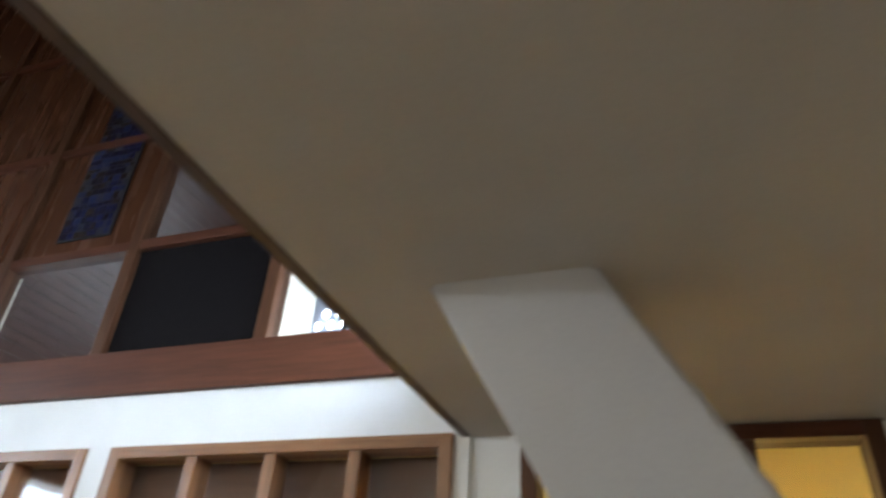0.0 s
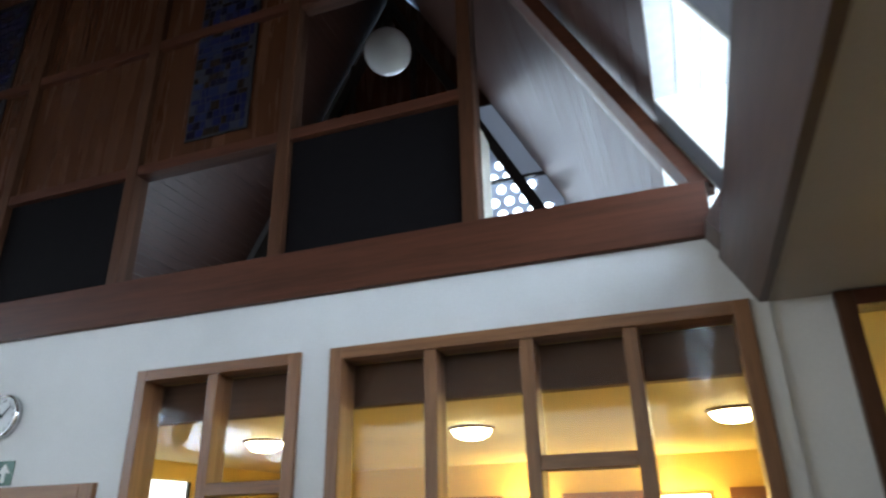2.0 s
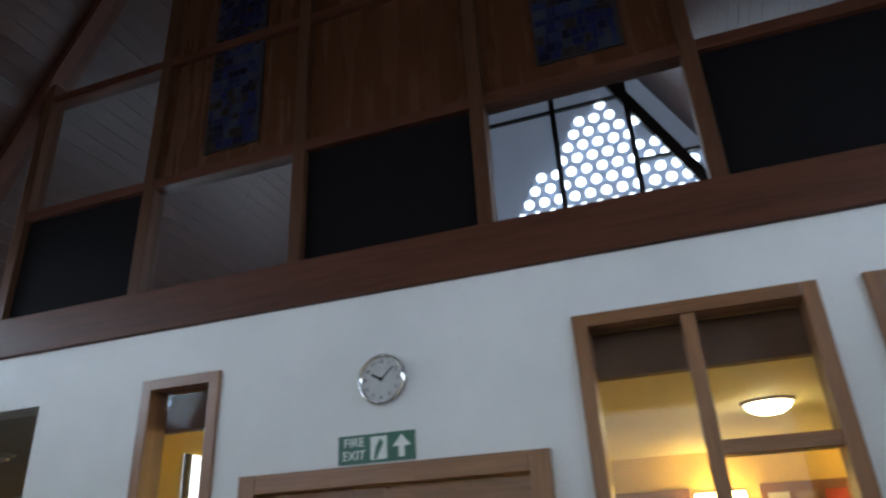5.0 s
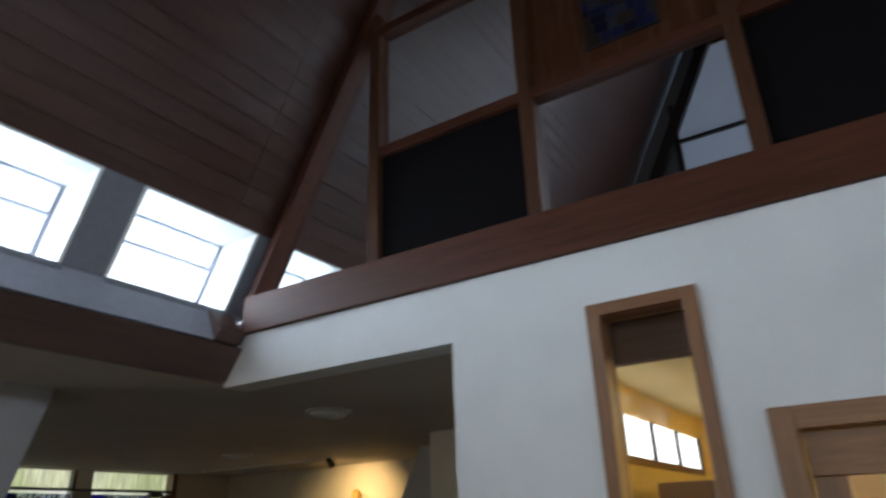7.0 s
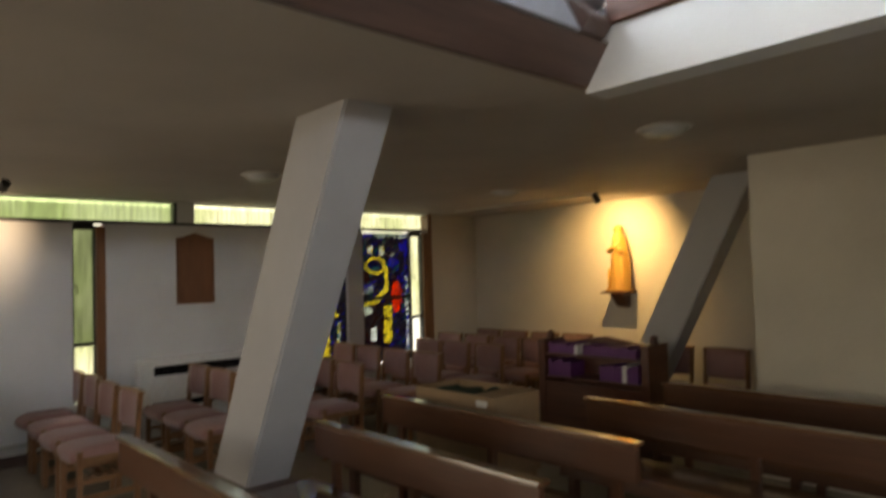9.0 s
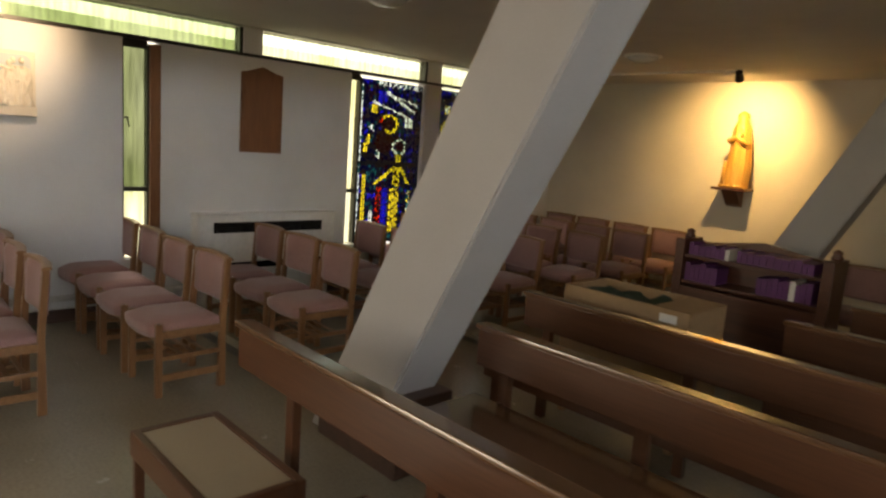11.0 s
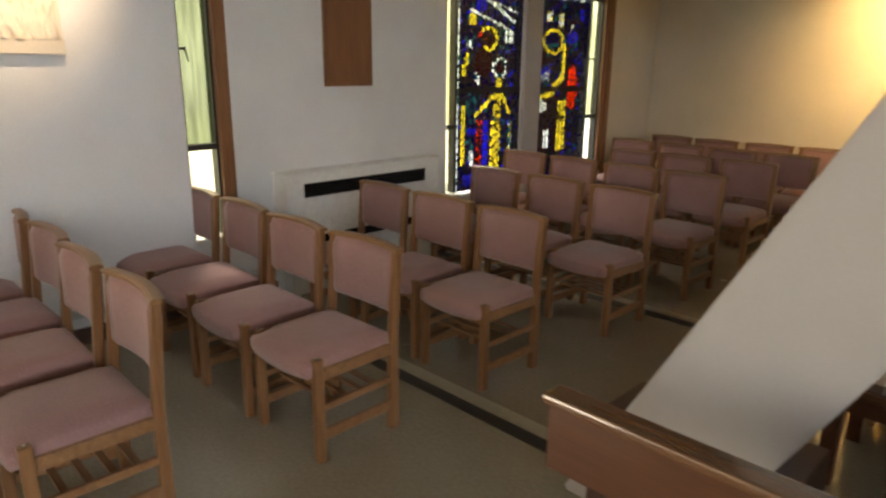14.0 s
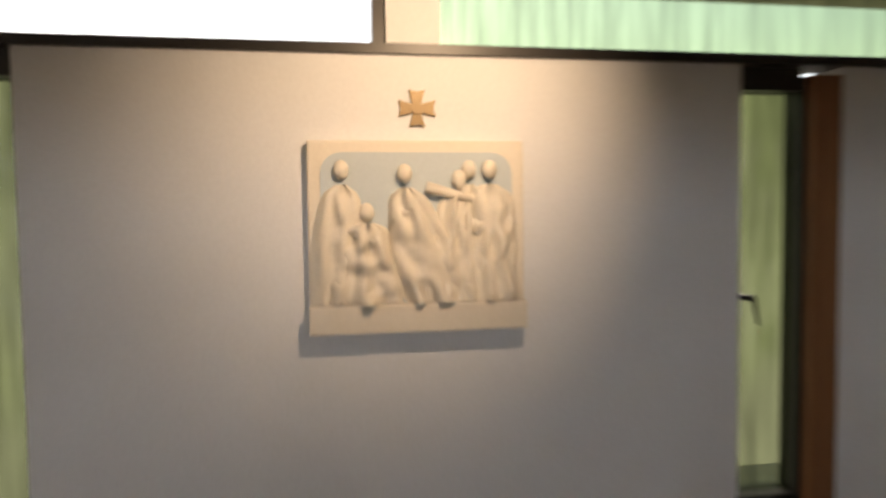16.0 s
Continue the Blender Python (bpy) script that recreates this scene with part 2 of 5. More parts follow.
M_WLAMP = glow("lit_wall_shade", (1.0, 0.66, 0.20), 14.0)
M_HOLE = glow("daylight_hole", (0.90, 0.96, 1.0), 4.0)
# emission that imitates skylights mirrored in the screen glass
M_STRIP = glow("skylight_reflection_glow", (0.92, 0.96, 1.0), 1.3)
M_SKYGLOW = glow("white_overcast_sky", (0.95, 0.97, 1.0), 1.2)
M_SCREEN = glow("frosted_daylight_screen", (0.62, 0.72, 0.90), 0.09)
M_DIAL = plain("silver_grey_dial", (0.46, 0.47, 0.48), 0.4)
M_GARDEN = hedge_backdrop("garden_backdrop")
M_PANE = glass("clear_pane", (0.93, 0.94, 0.94), 1.0)
M_GPANE = glass("gable_pane", (0.86, 0.88, 0.90), 1.0)
M_SKYP = glass("skylight_pane", (0.95, 0.97, 0.98), 0.6)
M_OBS_G = glass("green_obscure_glass", (0.47, 0.51, 0.40), 0.5, 0.30, 0.2)
M_OBS_P = glass("pale_green_obscure_glass", (0.64, 0.71, 0.54), 0.5, 0.22, 0.2)
M_OBS_Y = glass("amber_obscure_glass", (0.97, 0.95, 0.76), 0.5, 0.25, 0.2)
M_OBS_C = glass("pale_obscure_glass", (0.95, 0.96, 0.84), 0.5, 0.25, 0.2)
M_LEAD = plain("black_resin", (0.008, 0.008, 0.012), 0.6)
GLASS_COL = {
    "y": glass("yellow_slab_glass", (0.93, 0.84, 0.20), 0.4, 0.3, 0.1),
    "b": glass("blue_slab_glass", (0.07, 0.075, 0.70), 0.4, 0.3, 0.1),
    "n": glass("navy_slab_glass", (0.018, 0.018, 0.16), 0.4, 0.3, 0.1),
    "w": glass("white_slab_glass", (0.88, 0.94, 1.0), 0.4, 0.3, 0.1),
    "r": glass("red_slab_glass", (0.95, 0.16, 0.03), 0.4, 0.3, 0.1),
    "t": glass("teal_slab_glass", (0.06, 0.28, 0.32), 0.4, 0.3, 0.1),
    "p": glass("plum_slab_glass", (0.13, 0.025, 0.05), 0.4, 0.3, 0.1),
    "o": glass("brown_slab_glass", (0.16, 0.08, 0.02), 0.4, 0.3, 0.1),
}


# ---- mesh helpers ----
def mesh_of(bm, name, mat, smooth=False):
    me = bpy.data.meshes.new(name)
    bmesh.ops.recalc_face_normals(bm, faces=bm.faces)
    bm.to_mesh(me)
    bm.free()
    for m in (mat if isinstance(mat, (list, tuple)) else [mat]):
        me.materials.append(m)
    if smooth:
        for p in me.polygons:
            p.use_smooth = True
    return me


def part(name, bm, mat, parent=None, label="", smooth=False):
    ob = new(name, mesh_of(bm, name, mat, smooth))
    if parent is not None:
        ob.parent = parent
    return tagged(ob, label)


def box(x0, x1, y0, y1, z0, z1, bevel=0.0, bm=None):
    own = bm is None
    bm = bm or bmesh.new()
    vs = [bm.verts.new((x, y, z)) for x in (x0, x1) for y in (y0, y1) for z in (z0, z1)]
    for f in ((0, 1, 3, 2), (4, 6, 7, 5), (0, 4, 5, 1), (2, 3, 7, 6), (0, 2, 6, 4), (1, 5, 7, 3)):
        bm.faces.new([vs[i] for i in f])
    if bevel and own:
        bmesh.ops.recalc_face_normals(bm, faces=bm.faces)
        bmesh.ops.bevel(bm, geom=list(bm.edges), offset=bevel, segments=2, affect="EDGES", profile=0.6)
    return bm


def prism(poly, y0, y1, bm=None, axis="y"):
    """A polygon of (a, z) pushed along y (or of (y, z) along x)."""
    bm = bm or bmesh.new()
    put = (lambda a, z, d: (a, d, z)) if axis == "y" else ((lambda a, z, d: (d, a, z)) if axis == "x" else (lambda a, z, d: (a, z, d)))
    lo = [bm.verts.new(put(a, z, y0)) for a, z in poly]
    hi = [bm.verts.new(put(a, z, y1)) for a, z in poly]
    bm.faces.new(lo[::-1])
    bm.faces.new(hi)
    n = len(poly)
    for i in range(n):
        bm.faces.new((lo[i], lo[(i + 1) % n], hi[(i + 1) % n], hi[i]))
    return bm


def cyl(p, q, r, n=14, r2=None, bm=None):
    bm = bm or bmesh.new()
    p, q = Vector(p), Vector(q)
    m = Matrix.Translation((p + q) / 2) @ (q - p).to_track_quat("Z", "Y").to_matrix().to_4x4()
    bmesh.ops.create_cone(bm, cap_ends=True, segments=n, radius1=r, radius2=r if r2 is None else r2, depth=(q - p).length, matrix=m)
    return bm


def lathe(profile, n=24, centre=(0, 0, 0), squash=1.0, bm=None):
    bm = bm or bmesh.new()
    rings = []
    for r, z in profile:
        rings.append([bm.verts.new((centre[0] + r * math.cos(2 * math.pi * i / n), centre[1] + squash * r * math.sin(2 * math.pi * i / n), centre[2] + z)) for i in range(n)])
    for a, b in zip(rings, rings[1:]):
        for i in range(n):
            bm.faces.new((a[i], a[(i + 1) % n], b[(i + 1) % n], b[i]))
    bm.faces.new(rings[0][::-1])
    bm.faces.new(rings[-1])
    return bm


def thing(name, label, category, group="", kind="", at=(0, 0, 0)):
    e = new(name)
    e.location = at
    e.empty_display_size = 0.1
    return tagged(e, label, category, group, kind)


def structure(name, bm, mat, label, category):
    return tagged(part(name, bm, mat), label, category, kind="structure")


def words(text, size, m, mat, parent, name="lettering"):
    cu = bpy.data.curves.new(name, "FONT")
    cu.body, cu.size, cu.align_x, cu.align_y, cu.extrude = text, size, "CENTER", "CENTER", 0.0008
    tmp = bpy.data.objects.new(name, cu)
    me = bpy.data.meshes.new_from_object(tmp)
    bpy.data.objects.remove(tmp)
    me.materials.append(mat)
    ob = new(name, me)
    ob.parent, ob.matrix_local = parent, m
    return ob


# ---- the shell ----
XL, XR, XC = -7.47, -0.66, -4.05        # nave edges and centre line
YN, YB, YS = 3.11, 7.60, -6.0           # narthex wall face, back wall of the side chapel, end behind
WL, WR = -12.72, 3.4                    # outer walls of the aisles
ZC = 2.465                              # aisle ceiling
SLOPE = 1.9                             # rise of the roof per metre
Y_FAR = 7.50                            # far gable of the upper hall


def roof_x(z, side):
    d = (z - 2.92) / SLOPE
    return -7.42 + d if side < 0 else -0.68 - d


structure("floor", box(WL - 0.3, WR + 0.3, YS - 0.3, 9.0, -0.15, 0.0), M_LINO, "polished grey-beige linoleum floor", "floor")
for y in (2.46, 4.20):
    structure("floor_inlay", box(WL + 0.02, -7.0, y, y + 0.075, 0.0, 0.004), M_LDARK, "dark inlaid strip in the linoleum floor", "floor strip")
    structure("floor_inlay", box(WL + 0.02, -7.0, y + 0.075, y + 0.16, 0.0, 0.0035), M_LPALE, "pale inlaid strip in the linoleum floor", "floor strip")

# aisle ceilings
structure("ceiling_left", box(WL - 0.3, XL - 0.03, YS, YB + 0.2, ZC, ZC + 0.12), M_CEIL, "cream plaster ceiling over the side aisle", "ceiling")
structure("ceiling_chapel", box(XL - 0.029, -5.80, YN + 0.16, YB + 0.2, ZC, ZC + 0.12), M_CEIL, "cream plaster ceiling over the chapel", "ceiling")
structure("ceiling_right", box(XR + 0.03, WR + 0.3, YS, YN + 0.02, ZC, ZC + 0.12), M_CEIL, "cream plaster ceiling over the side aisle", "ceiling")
structure("ceiling_narthex", box(-5.80, WR + 0.3, YN + 0.16, 8.4, 2.44, 2.50), M_NCEIL, "yellow-painted ceiling of the entrance hall", "ceiling")
structure("upper_floor", box(-7.6, -0.5, YN + 0.20, 9.0, 2.66, 2.90), M_CREAM, "floor slab of the space behind the gable", "floor")

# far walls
# the opening is assumed and out of view; it holds the end fill lamp
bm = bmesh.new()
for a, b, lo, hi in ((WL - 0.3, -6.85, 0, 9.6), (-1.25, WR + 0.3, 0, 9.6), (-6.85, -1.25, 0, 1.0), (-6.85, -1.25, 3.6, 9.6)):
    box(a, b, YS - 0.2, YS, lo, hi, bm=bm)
structure("wall_end", bm, M_CREAM, "plain cream end wall with an assumed, unseen wide window", "wall")
structure("wall_right", box(WR, WR + 0.2, YS, 8.4, 0, 2.6), M_CREAM, "plain cream side wall", "wall")
structure("wall_back", box(WL, -7.855, YB, YB + 0.2, 0, ZC), M_CREAM, "cream plaster back wall of the chapel", "wall")
structure("wall_return", prism([(-7.855, 5.74), (-5.80, 5.74), (-5.80, 5.9), (-7.70, 5.9), (-7.70, YB), (-7.855, YB)], 0, ZC, axis="z"), M_CREAM, "white plastered return wall beside the chapel", "wall")
structure("wall_chapel_side", box(-5.95, -5.80, YN + 0.16, 5.738, 0, ZC), M_WALL, "white plastered side wall", "wall")
structure("wall_narthex_far", box(-5.80, WR, 8.2, 8.4, 0, 2.45), M_YELLOW, "yellow painted wall of the entrance hall", "wall")
structure("wall_narthex_west", box(-5.798, -5.70, YN + 0.17, 8.2, 0, 2.44), M_YELLOW, "yellow painted wall of the entrance hall", "wall")
structure("beam_narthex", box(-5.69, -0.56, 3.278, 3.335, 2.262, 2.439), M_HALLBEAM, "dark brown timber downstand behind the glazed screens", "beam")


def wall_with_holes(name, x0, x1, z0, z1, y0, y1, holes, mat, label):
    """An upright wall along x with rectangular openings (x0, x1, z0, z1) through it."""
    xs = sorted({x0, x1, *[h[0] for h in holes], *[h[1] for h in holes]})
    bm = bmesh.new()
    for a, b in zip(xs, xs[1:]):
        mid = (a + b) / 2
        z = z0
        for h in sorted([h for h in holes if h[0] <= mid <= h[1]], key=lambda h: h[2]):
            if h[2] > z:
                box(a, b, y0, y1, z, h[2], bm=bm)
            z = h[3]
        if z < z1:
            box(a, b, y0, y1, z, z1, bm=bm)
    return structure(name, bm, mat, label, "wall")


WIN_TOP = 2.475
WINS = [(-5.305, -4.873, 0.25), (-3.275, -2.42, 0.25), (-2.28, -0.69, 0.25)]
wall_with_holes("wall_north", XL, -0.63, 0, 2.715, YN, YN + 0.16,
                [(XL - 0.01, -5.95, -0.1, 2.435), (-4.725, -3.413, -0.1, 2.0)] + [(a, b, z, WIN_TOP) for a, b, z in WINS], M_WALL,
                "white plastered wall with glazed screens to the entrance hall")
wall_with_holes("wall_north_right", -0.628, WR, 0, ZC + 0.03, YN + 0.02, YN + 0.16, [(-0.44, 0.68, 0.25, 2.464)], M_WALL,
                "grey-white plastered wall under the aisle ceiling")


# ---- glazed screens and doors in the narthex wall ----
def screen(name, x0, x1, z0, z1, mullions, transoms, label, head=0.05, M_FRAME=M_FRAME, M_FRAMEX=M_FRAMEX):
    e = thing(name, label, "window", kind="structure")
    y0, y1, w = YN - 0.018, YN + 0.11, 0.055
    part("frame_post", box(x0, x0 + w, y0, y1, z0, z1, 0.004), M_FRAME, e)
    part("frame_post", box(x1 - w, x1, y0, y1, z0, z1, 0.004), M_FRAME, e)
    part("frame_head", box(x0 + w, x1 - w, y0, y1, z1 - head, z1, 0.004), M_FRAMEX, e)
    part("frame_sill", box(x0 + w, x1 - w, y0, y1, z0, z0 + 0.05, 0.004), M_FRAMEX, e)
    edges = [x0 + w]
    for m in mullions:
        part("mullion", box(m - 0.026, m + 0.026, y0 + 0.012, y1 - 0.01, z0 + 0.05, z1 - head, 0.003), M_FRAME, e)
        edges += [m - 0.026, m + 0.026]
    edges.append(x1 - w)
    for i in range(0, len(edges), 2):
        a, b = edges[i], edges[i + 1]
        cuts = [z0 + 0.05] + sorted(z for k, z in transoms if k == i // 2) + [z1 - head]
        for j, (lo, hi) in enumerate(zip(cuts, cuts[1:])):
            if j:
                part("transom", box(a, b, y0 + 0.012, y1 - 0.01, lo - 0.025, lo + 0.025, 0.003), M_FRAMEX, e)
            g = part("pane", box(a, b, YN + 0.040, YN + 0.046, lo + (0.025 if j else 0), hi - (0.025 if hi < z1 - 0.1 else 0)), M_PANE, e)
            g.visible_shadow = False
    return e


screen("window_1", -5.305, -4.873, 0.25, WIN_TOP, [], [], "narrow internal window with a varnished timber frame")
screen("window_2", -3.275, -2.42, 0.25, WIN_TOP, [-2.86], [(1, 1.95)], "two-light internal window with a varnished timber frame")
screen("window_3", -2.28, -0.69, 0.25, WIN_TOP, [-1.845, -1.465, -1.09], [(2, 1.985)], "four-light internal glazed screen with a timber frame")
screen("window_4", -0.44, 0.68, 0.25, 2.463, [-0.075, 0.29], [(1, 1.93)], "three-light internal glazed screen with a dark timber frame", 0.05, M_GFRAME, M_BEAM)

door = thing("door_1", "closed varnished double door with glazed panels", "door", kind="structure")
part("frame_post", box(-4.725, -4.645, YN - 0.025, YN + 0.12, 0, 2.0, 0.005), M_FRAME, door)
part("frame_post", box(-3.493, -3.413, YN - 0.025, YN + 0.12, 0, 2.0, 0.005), M_FRAME, door)
part("frame_head", box(-4.645, -3.493, YN - 0.025, YN + 0.12, 1.925, 2.0, 0.005), M_FRAMEX, door)
for a, b, hinge in ((-4.64, -4.075, -1), (-4.063, -3.498, 1)):
    leaf = part("door_leaf", box(a, b, YN + 0.03, YN + 0.07, 1.78, 1.92, 0.003), M_FRAMEX, door)
    part("stile", box(a, a + 0.10, YN + 0.03, YN + 0.07, 0.01, 1.779, 0.003), M_FRAME, leaf)
    part("stile", box(b - 0.10, b, YN + 0.03, YN + 0.07, 0.01, 1.779, 0.003), M_FRAME, leaf)
    part("rail", box(a + 0.10, b - 0.10, YN + 0.03, YN + 0.07, 0.01, 0.30, 0.003), M_FRAMEX, leaf)
    part("rail", box(a + 0.10, b - 0.10, YN + 0.03, YN + 0.07, 0.92, 1.02, 0.003), M_FRAMEX, leaf)
    for z0, z1 in ((0.30, 0.92), (1.02, 1.779)):
        part("pane", box(a + 0.10, b - 0.10, YN + 0.047, YN + 0.053, z0, z1), M_PANE, leaf).visible_shadow = False
    x = b - 0.05 if hinge < 0 else a + 0.05
    part("door_handle", cyl((x, YN + 0.0, 0.95), (x, YN + 0.0, 1.25), 0.012), M_CHROME, leaf)
part("meeting_strip", box(-4.09, -4.048, YN + 0.024, YN + 0.03, 0.02, 1.91), M_CHAIR, door, "pale meeting strip")

# ---- fascias, beam and roof ----
for side, x in ((-1, XL), (1, XR)):
    def sx(d):
        return x + side * d
    tip, fold = (-0.165, -0.122) if side < 0 else (-0.13, -0.096)
    structure("fascia", prism([(x, ZC - 0.004), (sx(fold), 2.639), (sx(fold + 0.02), 2.65), (sx(0.028), ZC + 0.03), (sx(0.028), ZC - 0.004)], YS, YN - 0.001), M_BEAMY, "dark brown timber fascia leaning over the nave edge", "fascia")
    structure("skylight_sill", prism([(sx(fold + 0.002), 2.652), (sx(-0.02), 2.858), (sx(0.30), 2.858), (sx(0.30), 2.652)], YS, YN - 0.20), M_SILL, "pale grey painted sill board below the skylights", "sill")
    structure("sill_block", prism([(sx(fold), 2.652), (sx(tip), 2.704), (sx(tip + 0.02), 2.74), (sx(-0.02), 2.862), (sx(0.30), 2.862), (sx(0.30), 2.652)], YN - 0.199, YN - 0.032), M_BEAMY, "brown timber block closing the sill at the gable", "sill")
    structure("aisle_roof", box(*sorted((sx(0.30), sx(6.0))), YS, 9.0, 2.62, 2.70), M_DARK, "flat dark roof over the aisle", "roof")

structure("beam_gable", box(-7.34, -0.755, YN - 0.03, YN + 0.17, 2.716, 2.935, 0.006), M_BEAM, "red-brown timber beam along the foot of the gable", "beam")

# skylight openings along the foot of both slopes
OPEN = [(-5.6, -3.9), (-3.65, -1.95), (-1.70, 0.10), (0.33, 2.085), (2.30, 3.05), (3.22, 4.05), (4.30, 6.05), (6.30, 7.45)]
Z0, Z1 = 2.86, 3.30
for side in (-1, 1):
    bm = bmesh.new()
    zz, step = Z1, 0.115
    dz = step * SLOPE / math.hypot(1, SLOPE)
    while zz < 9.15:
        z2 = min(zz + dz - 0.003, 9.3)
        xa, xb = roof_x(zz, side), roof_x(z2, side)
        o = side * 0.03
        y = YS
        k = 0
        while y < Y_FAR + 0.3:
            ln = 2.4 + 1.1 * ((k * 7 + int(zz * 50)) % 5) / 4
            y2 = min(y + ln, Y_FAR + 0.3)
            prism([(xa, zz), (xb, z2), (xb + o, z2 + 0.008), (xa + o, zz + 0.008)], y, y2 - 0.003, bm)
            y, k = y2, k + 1
        zz += dz
    structure("ceiling_roof_left" if side < 0 else "ceiling_roof_right", bm, M_ROOF, "steep dark brown boarded roof lining", "ceiling")
    xa, xb = roof_x(Z1, side) + side * 0.05, roof_x(9.4, side) + side * 0.05
    structure("roof_deck", prism([(xa, Z1), (xb, 9.4), (xb + side * 0.1, 9.4), (xa + side * 0.1, Z1)], YS - 0.2, Y_FAR + 0.5), M_DARK, "dark roof deck", "roof")
    # piers between the openings and the reveals
    xi0, xi1 = roof_x(Z0, side), roof_x(Z1, side)
    dep = side * 0.34
    ends = [YS] + [v for o in OPEN for v in o] + [Y_FAR + 0.4]
    for i in range(0, len(ends), 2):
        a, b = ends[i], ends[i + 1]
        structure("roof_pier", prism([(xi0, Z0), (xi1, Z1 - 0.001), (xi1 + dep, Z1 - 0.001), (xi0 + dep, Z0)], a, b), M_GREY, "grey boarded pier between two skylights", "pier")
    for a, b in OPEN:
        e = thing("skylight", "long skylight with white reveals and pale sky behind", "skylight", kind="structure")
        part("reveal_head", prism([(xi1, Z1), (xi1 + dep, Z1 + 0.0), (xi1 + dep, Z1 + 0.04), (xi1 + side * 0.03, Z1 + 0.04)], a, b), M_WHITE, e)
        n = 4
        for k in range(n):
            u0, u1 = k / n, (k + 1) / n
            part("reveal_board", box(*sorted((xi1 + dep * u0 + side * 0.002, xi1 + dep * u1 - side * 0.002)), a, b, Z1 - 0.012, Z1 - 0.001), M_WHITE, e)
        part("reveal_side", prism([(xi0, Z0), (xi1, Z1 - 0.013), (xi1 + dep, Z1 - 0.013), (xi0 + dep, Z0)], a, a + 0.018), M_WHITE, e)
        part("reveal_side", prism([(xi0, Z0), (xi1, Z1 - 0.013), (xi1 + dep, Z1 - 0.013), (xi0 + dep, Z0)], b - 0.018, b), M_WHITE, e)
        part("reveal_sill", prism([(xi0 - side * 0.02, Z0), (xi0 + dep, Z0 - 0.06), (xi0 + dep, Z0 - 0.10), (xi0 - side * 0.02, Z0 - 0.03)], a, b), M_GREY, e)
        xo0, xo1 = xi0 + dep * 0.86, xi1 + dep * 0.86

        def bar(f0, f1, y0, y1, name):
            p0 = (xo0 + (xo1 - xo0) * f0, Z0 + (Z1 - Z0) * f0)
            p1 = (xo0 + (xo1 - xo0) * f1, Z0 + (Z1 - Z0) * f1)
            part(name, prism([p0, p1, (p1[0] + side * 0.03, p1[1]), (p0[0] + side * 0.03, p0[1])], y0, y1), M_SILL, e)
        bar(0.0, 0.06, a + 0.018, b - 0.018, "frame_rail")
        bar(0.64, 0.67, a + 0.038, b - 0.038, "frame_rail")
        bar(0.95, 1.0, a + 0.018, b - 0.018, "frame_rail")
        bar(0.06, 0.95, a + 0.018, a + 0.038, "frame_stile")
        bar(0.06, 0.95, b - 0.038, b - 0.018, "frame_stile")
        g = part("pane", prism([(xo0 + side * 0.012, Z0), (xo1 + side * 0.012, Z1), (xo1 + side * 0.018, Z1), (xo0 + side * 0.018, Z0)], a + 0.018, b - 0.018), M_SKYP, e)
        g.visible_shadow = False
for x in (-9.4, 1.3):
    structure("sky_backdrop", box(x - 0.02, x + 0.02, -9, 12, 2.75, 5.2), M_SKYGLOW, "white overcast sky outside the skylights", "backdrop")
structure("ridge_board", box(XC - 0.12, XC + 0.12, YS, Y_FAR + 0.3, 9.1, 9.3), M_BEAMY, "dark ridge board", "beam")

# ---- the gable screen ----
GB = [-6.44, -5.50, -4.545, -3.59, -2.63, -1.67]
GY0, GY1 = YN + 0.03, YN + 0.13
gable = thing("gable_screen", "timber-framed glazed gable with alternating black panels", "glazed screen", kind="structure")


def rake_z(x):
    return 2.935 + ((x + 7.36) if x < XC else (-0.74 - x)) * SLOPE


RAILS = (3.615, 4.47, 5.55, 6.7)
for s in (-1, 1):
    xb = -7.36 if s < 0 else -0.74
    xt = XC
    zt = rake_z(XC)
    part("rake_beam", prism([(xb, 2.936), (xt, zt), (xt, zt - 0.11), (xb - s * 0.058, 2.936)], GY0 - 0.03, GY1 + 0.02), M_BEAM, gable)
    # short strip that closes the gap between the rake and the roof lining
    part("rake_cover", prism([(xb + s * 0.0, 2.94), (xt, zt), (xt, zt + 0.05), (xb + s * 0.025, 2.94)], GY0 + 0.02, GY1), M_BEAM, gable)
for x in GB:
    part("mullion", box(x - 0.035, x + 0.035, GY0, GY1, 2.936, rake_z(x) - 0.09, 0.004), M_GFRAME, gable)
cols = [(-7.30, GB[0])] + list(zip(GB, GB[1:])) + [(GB[-1], -0.80)]
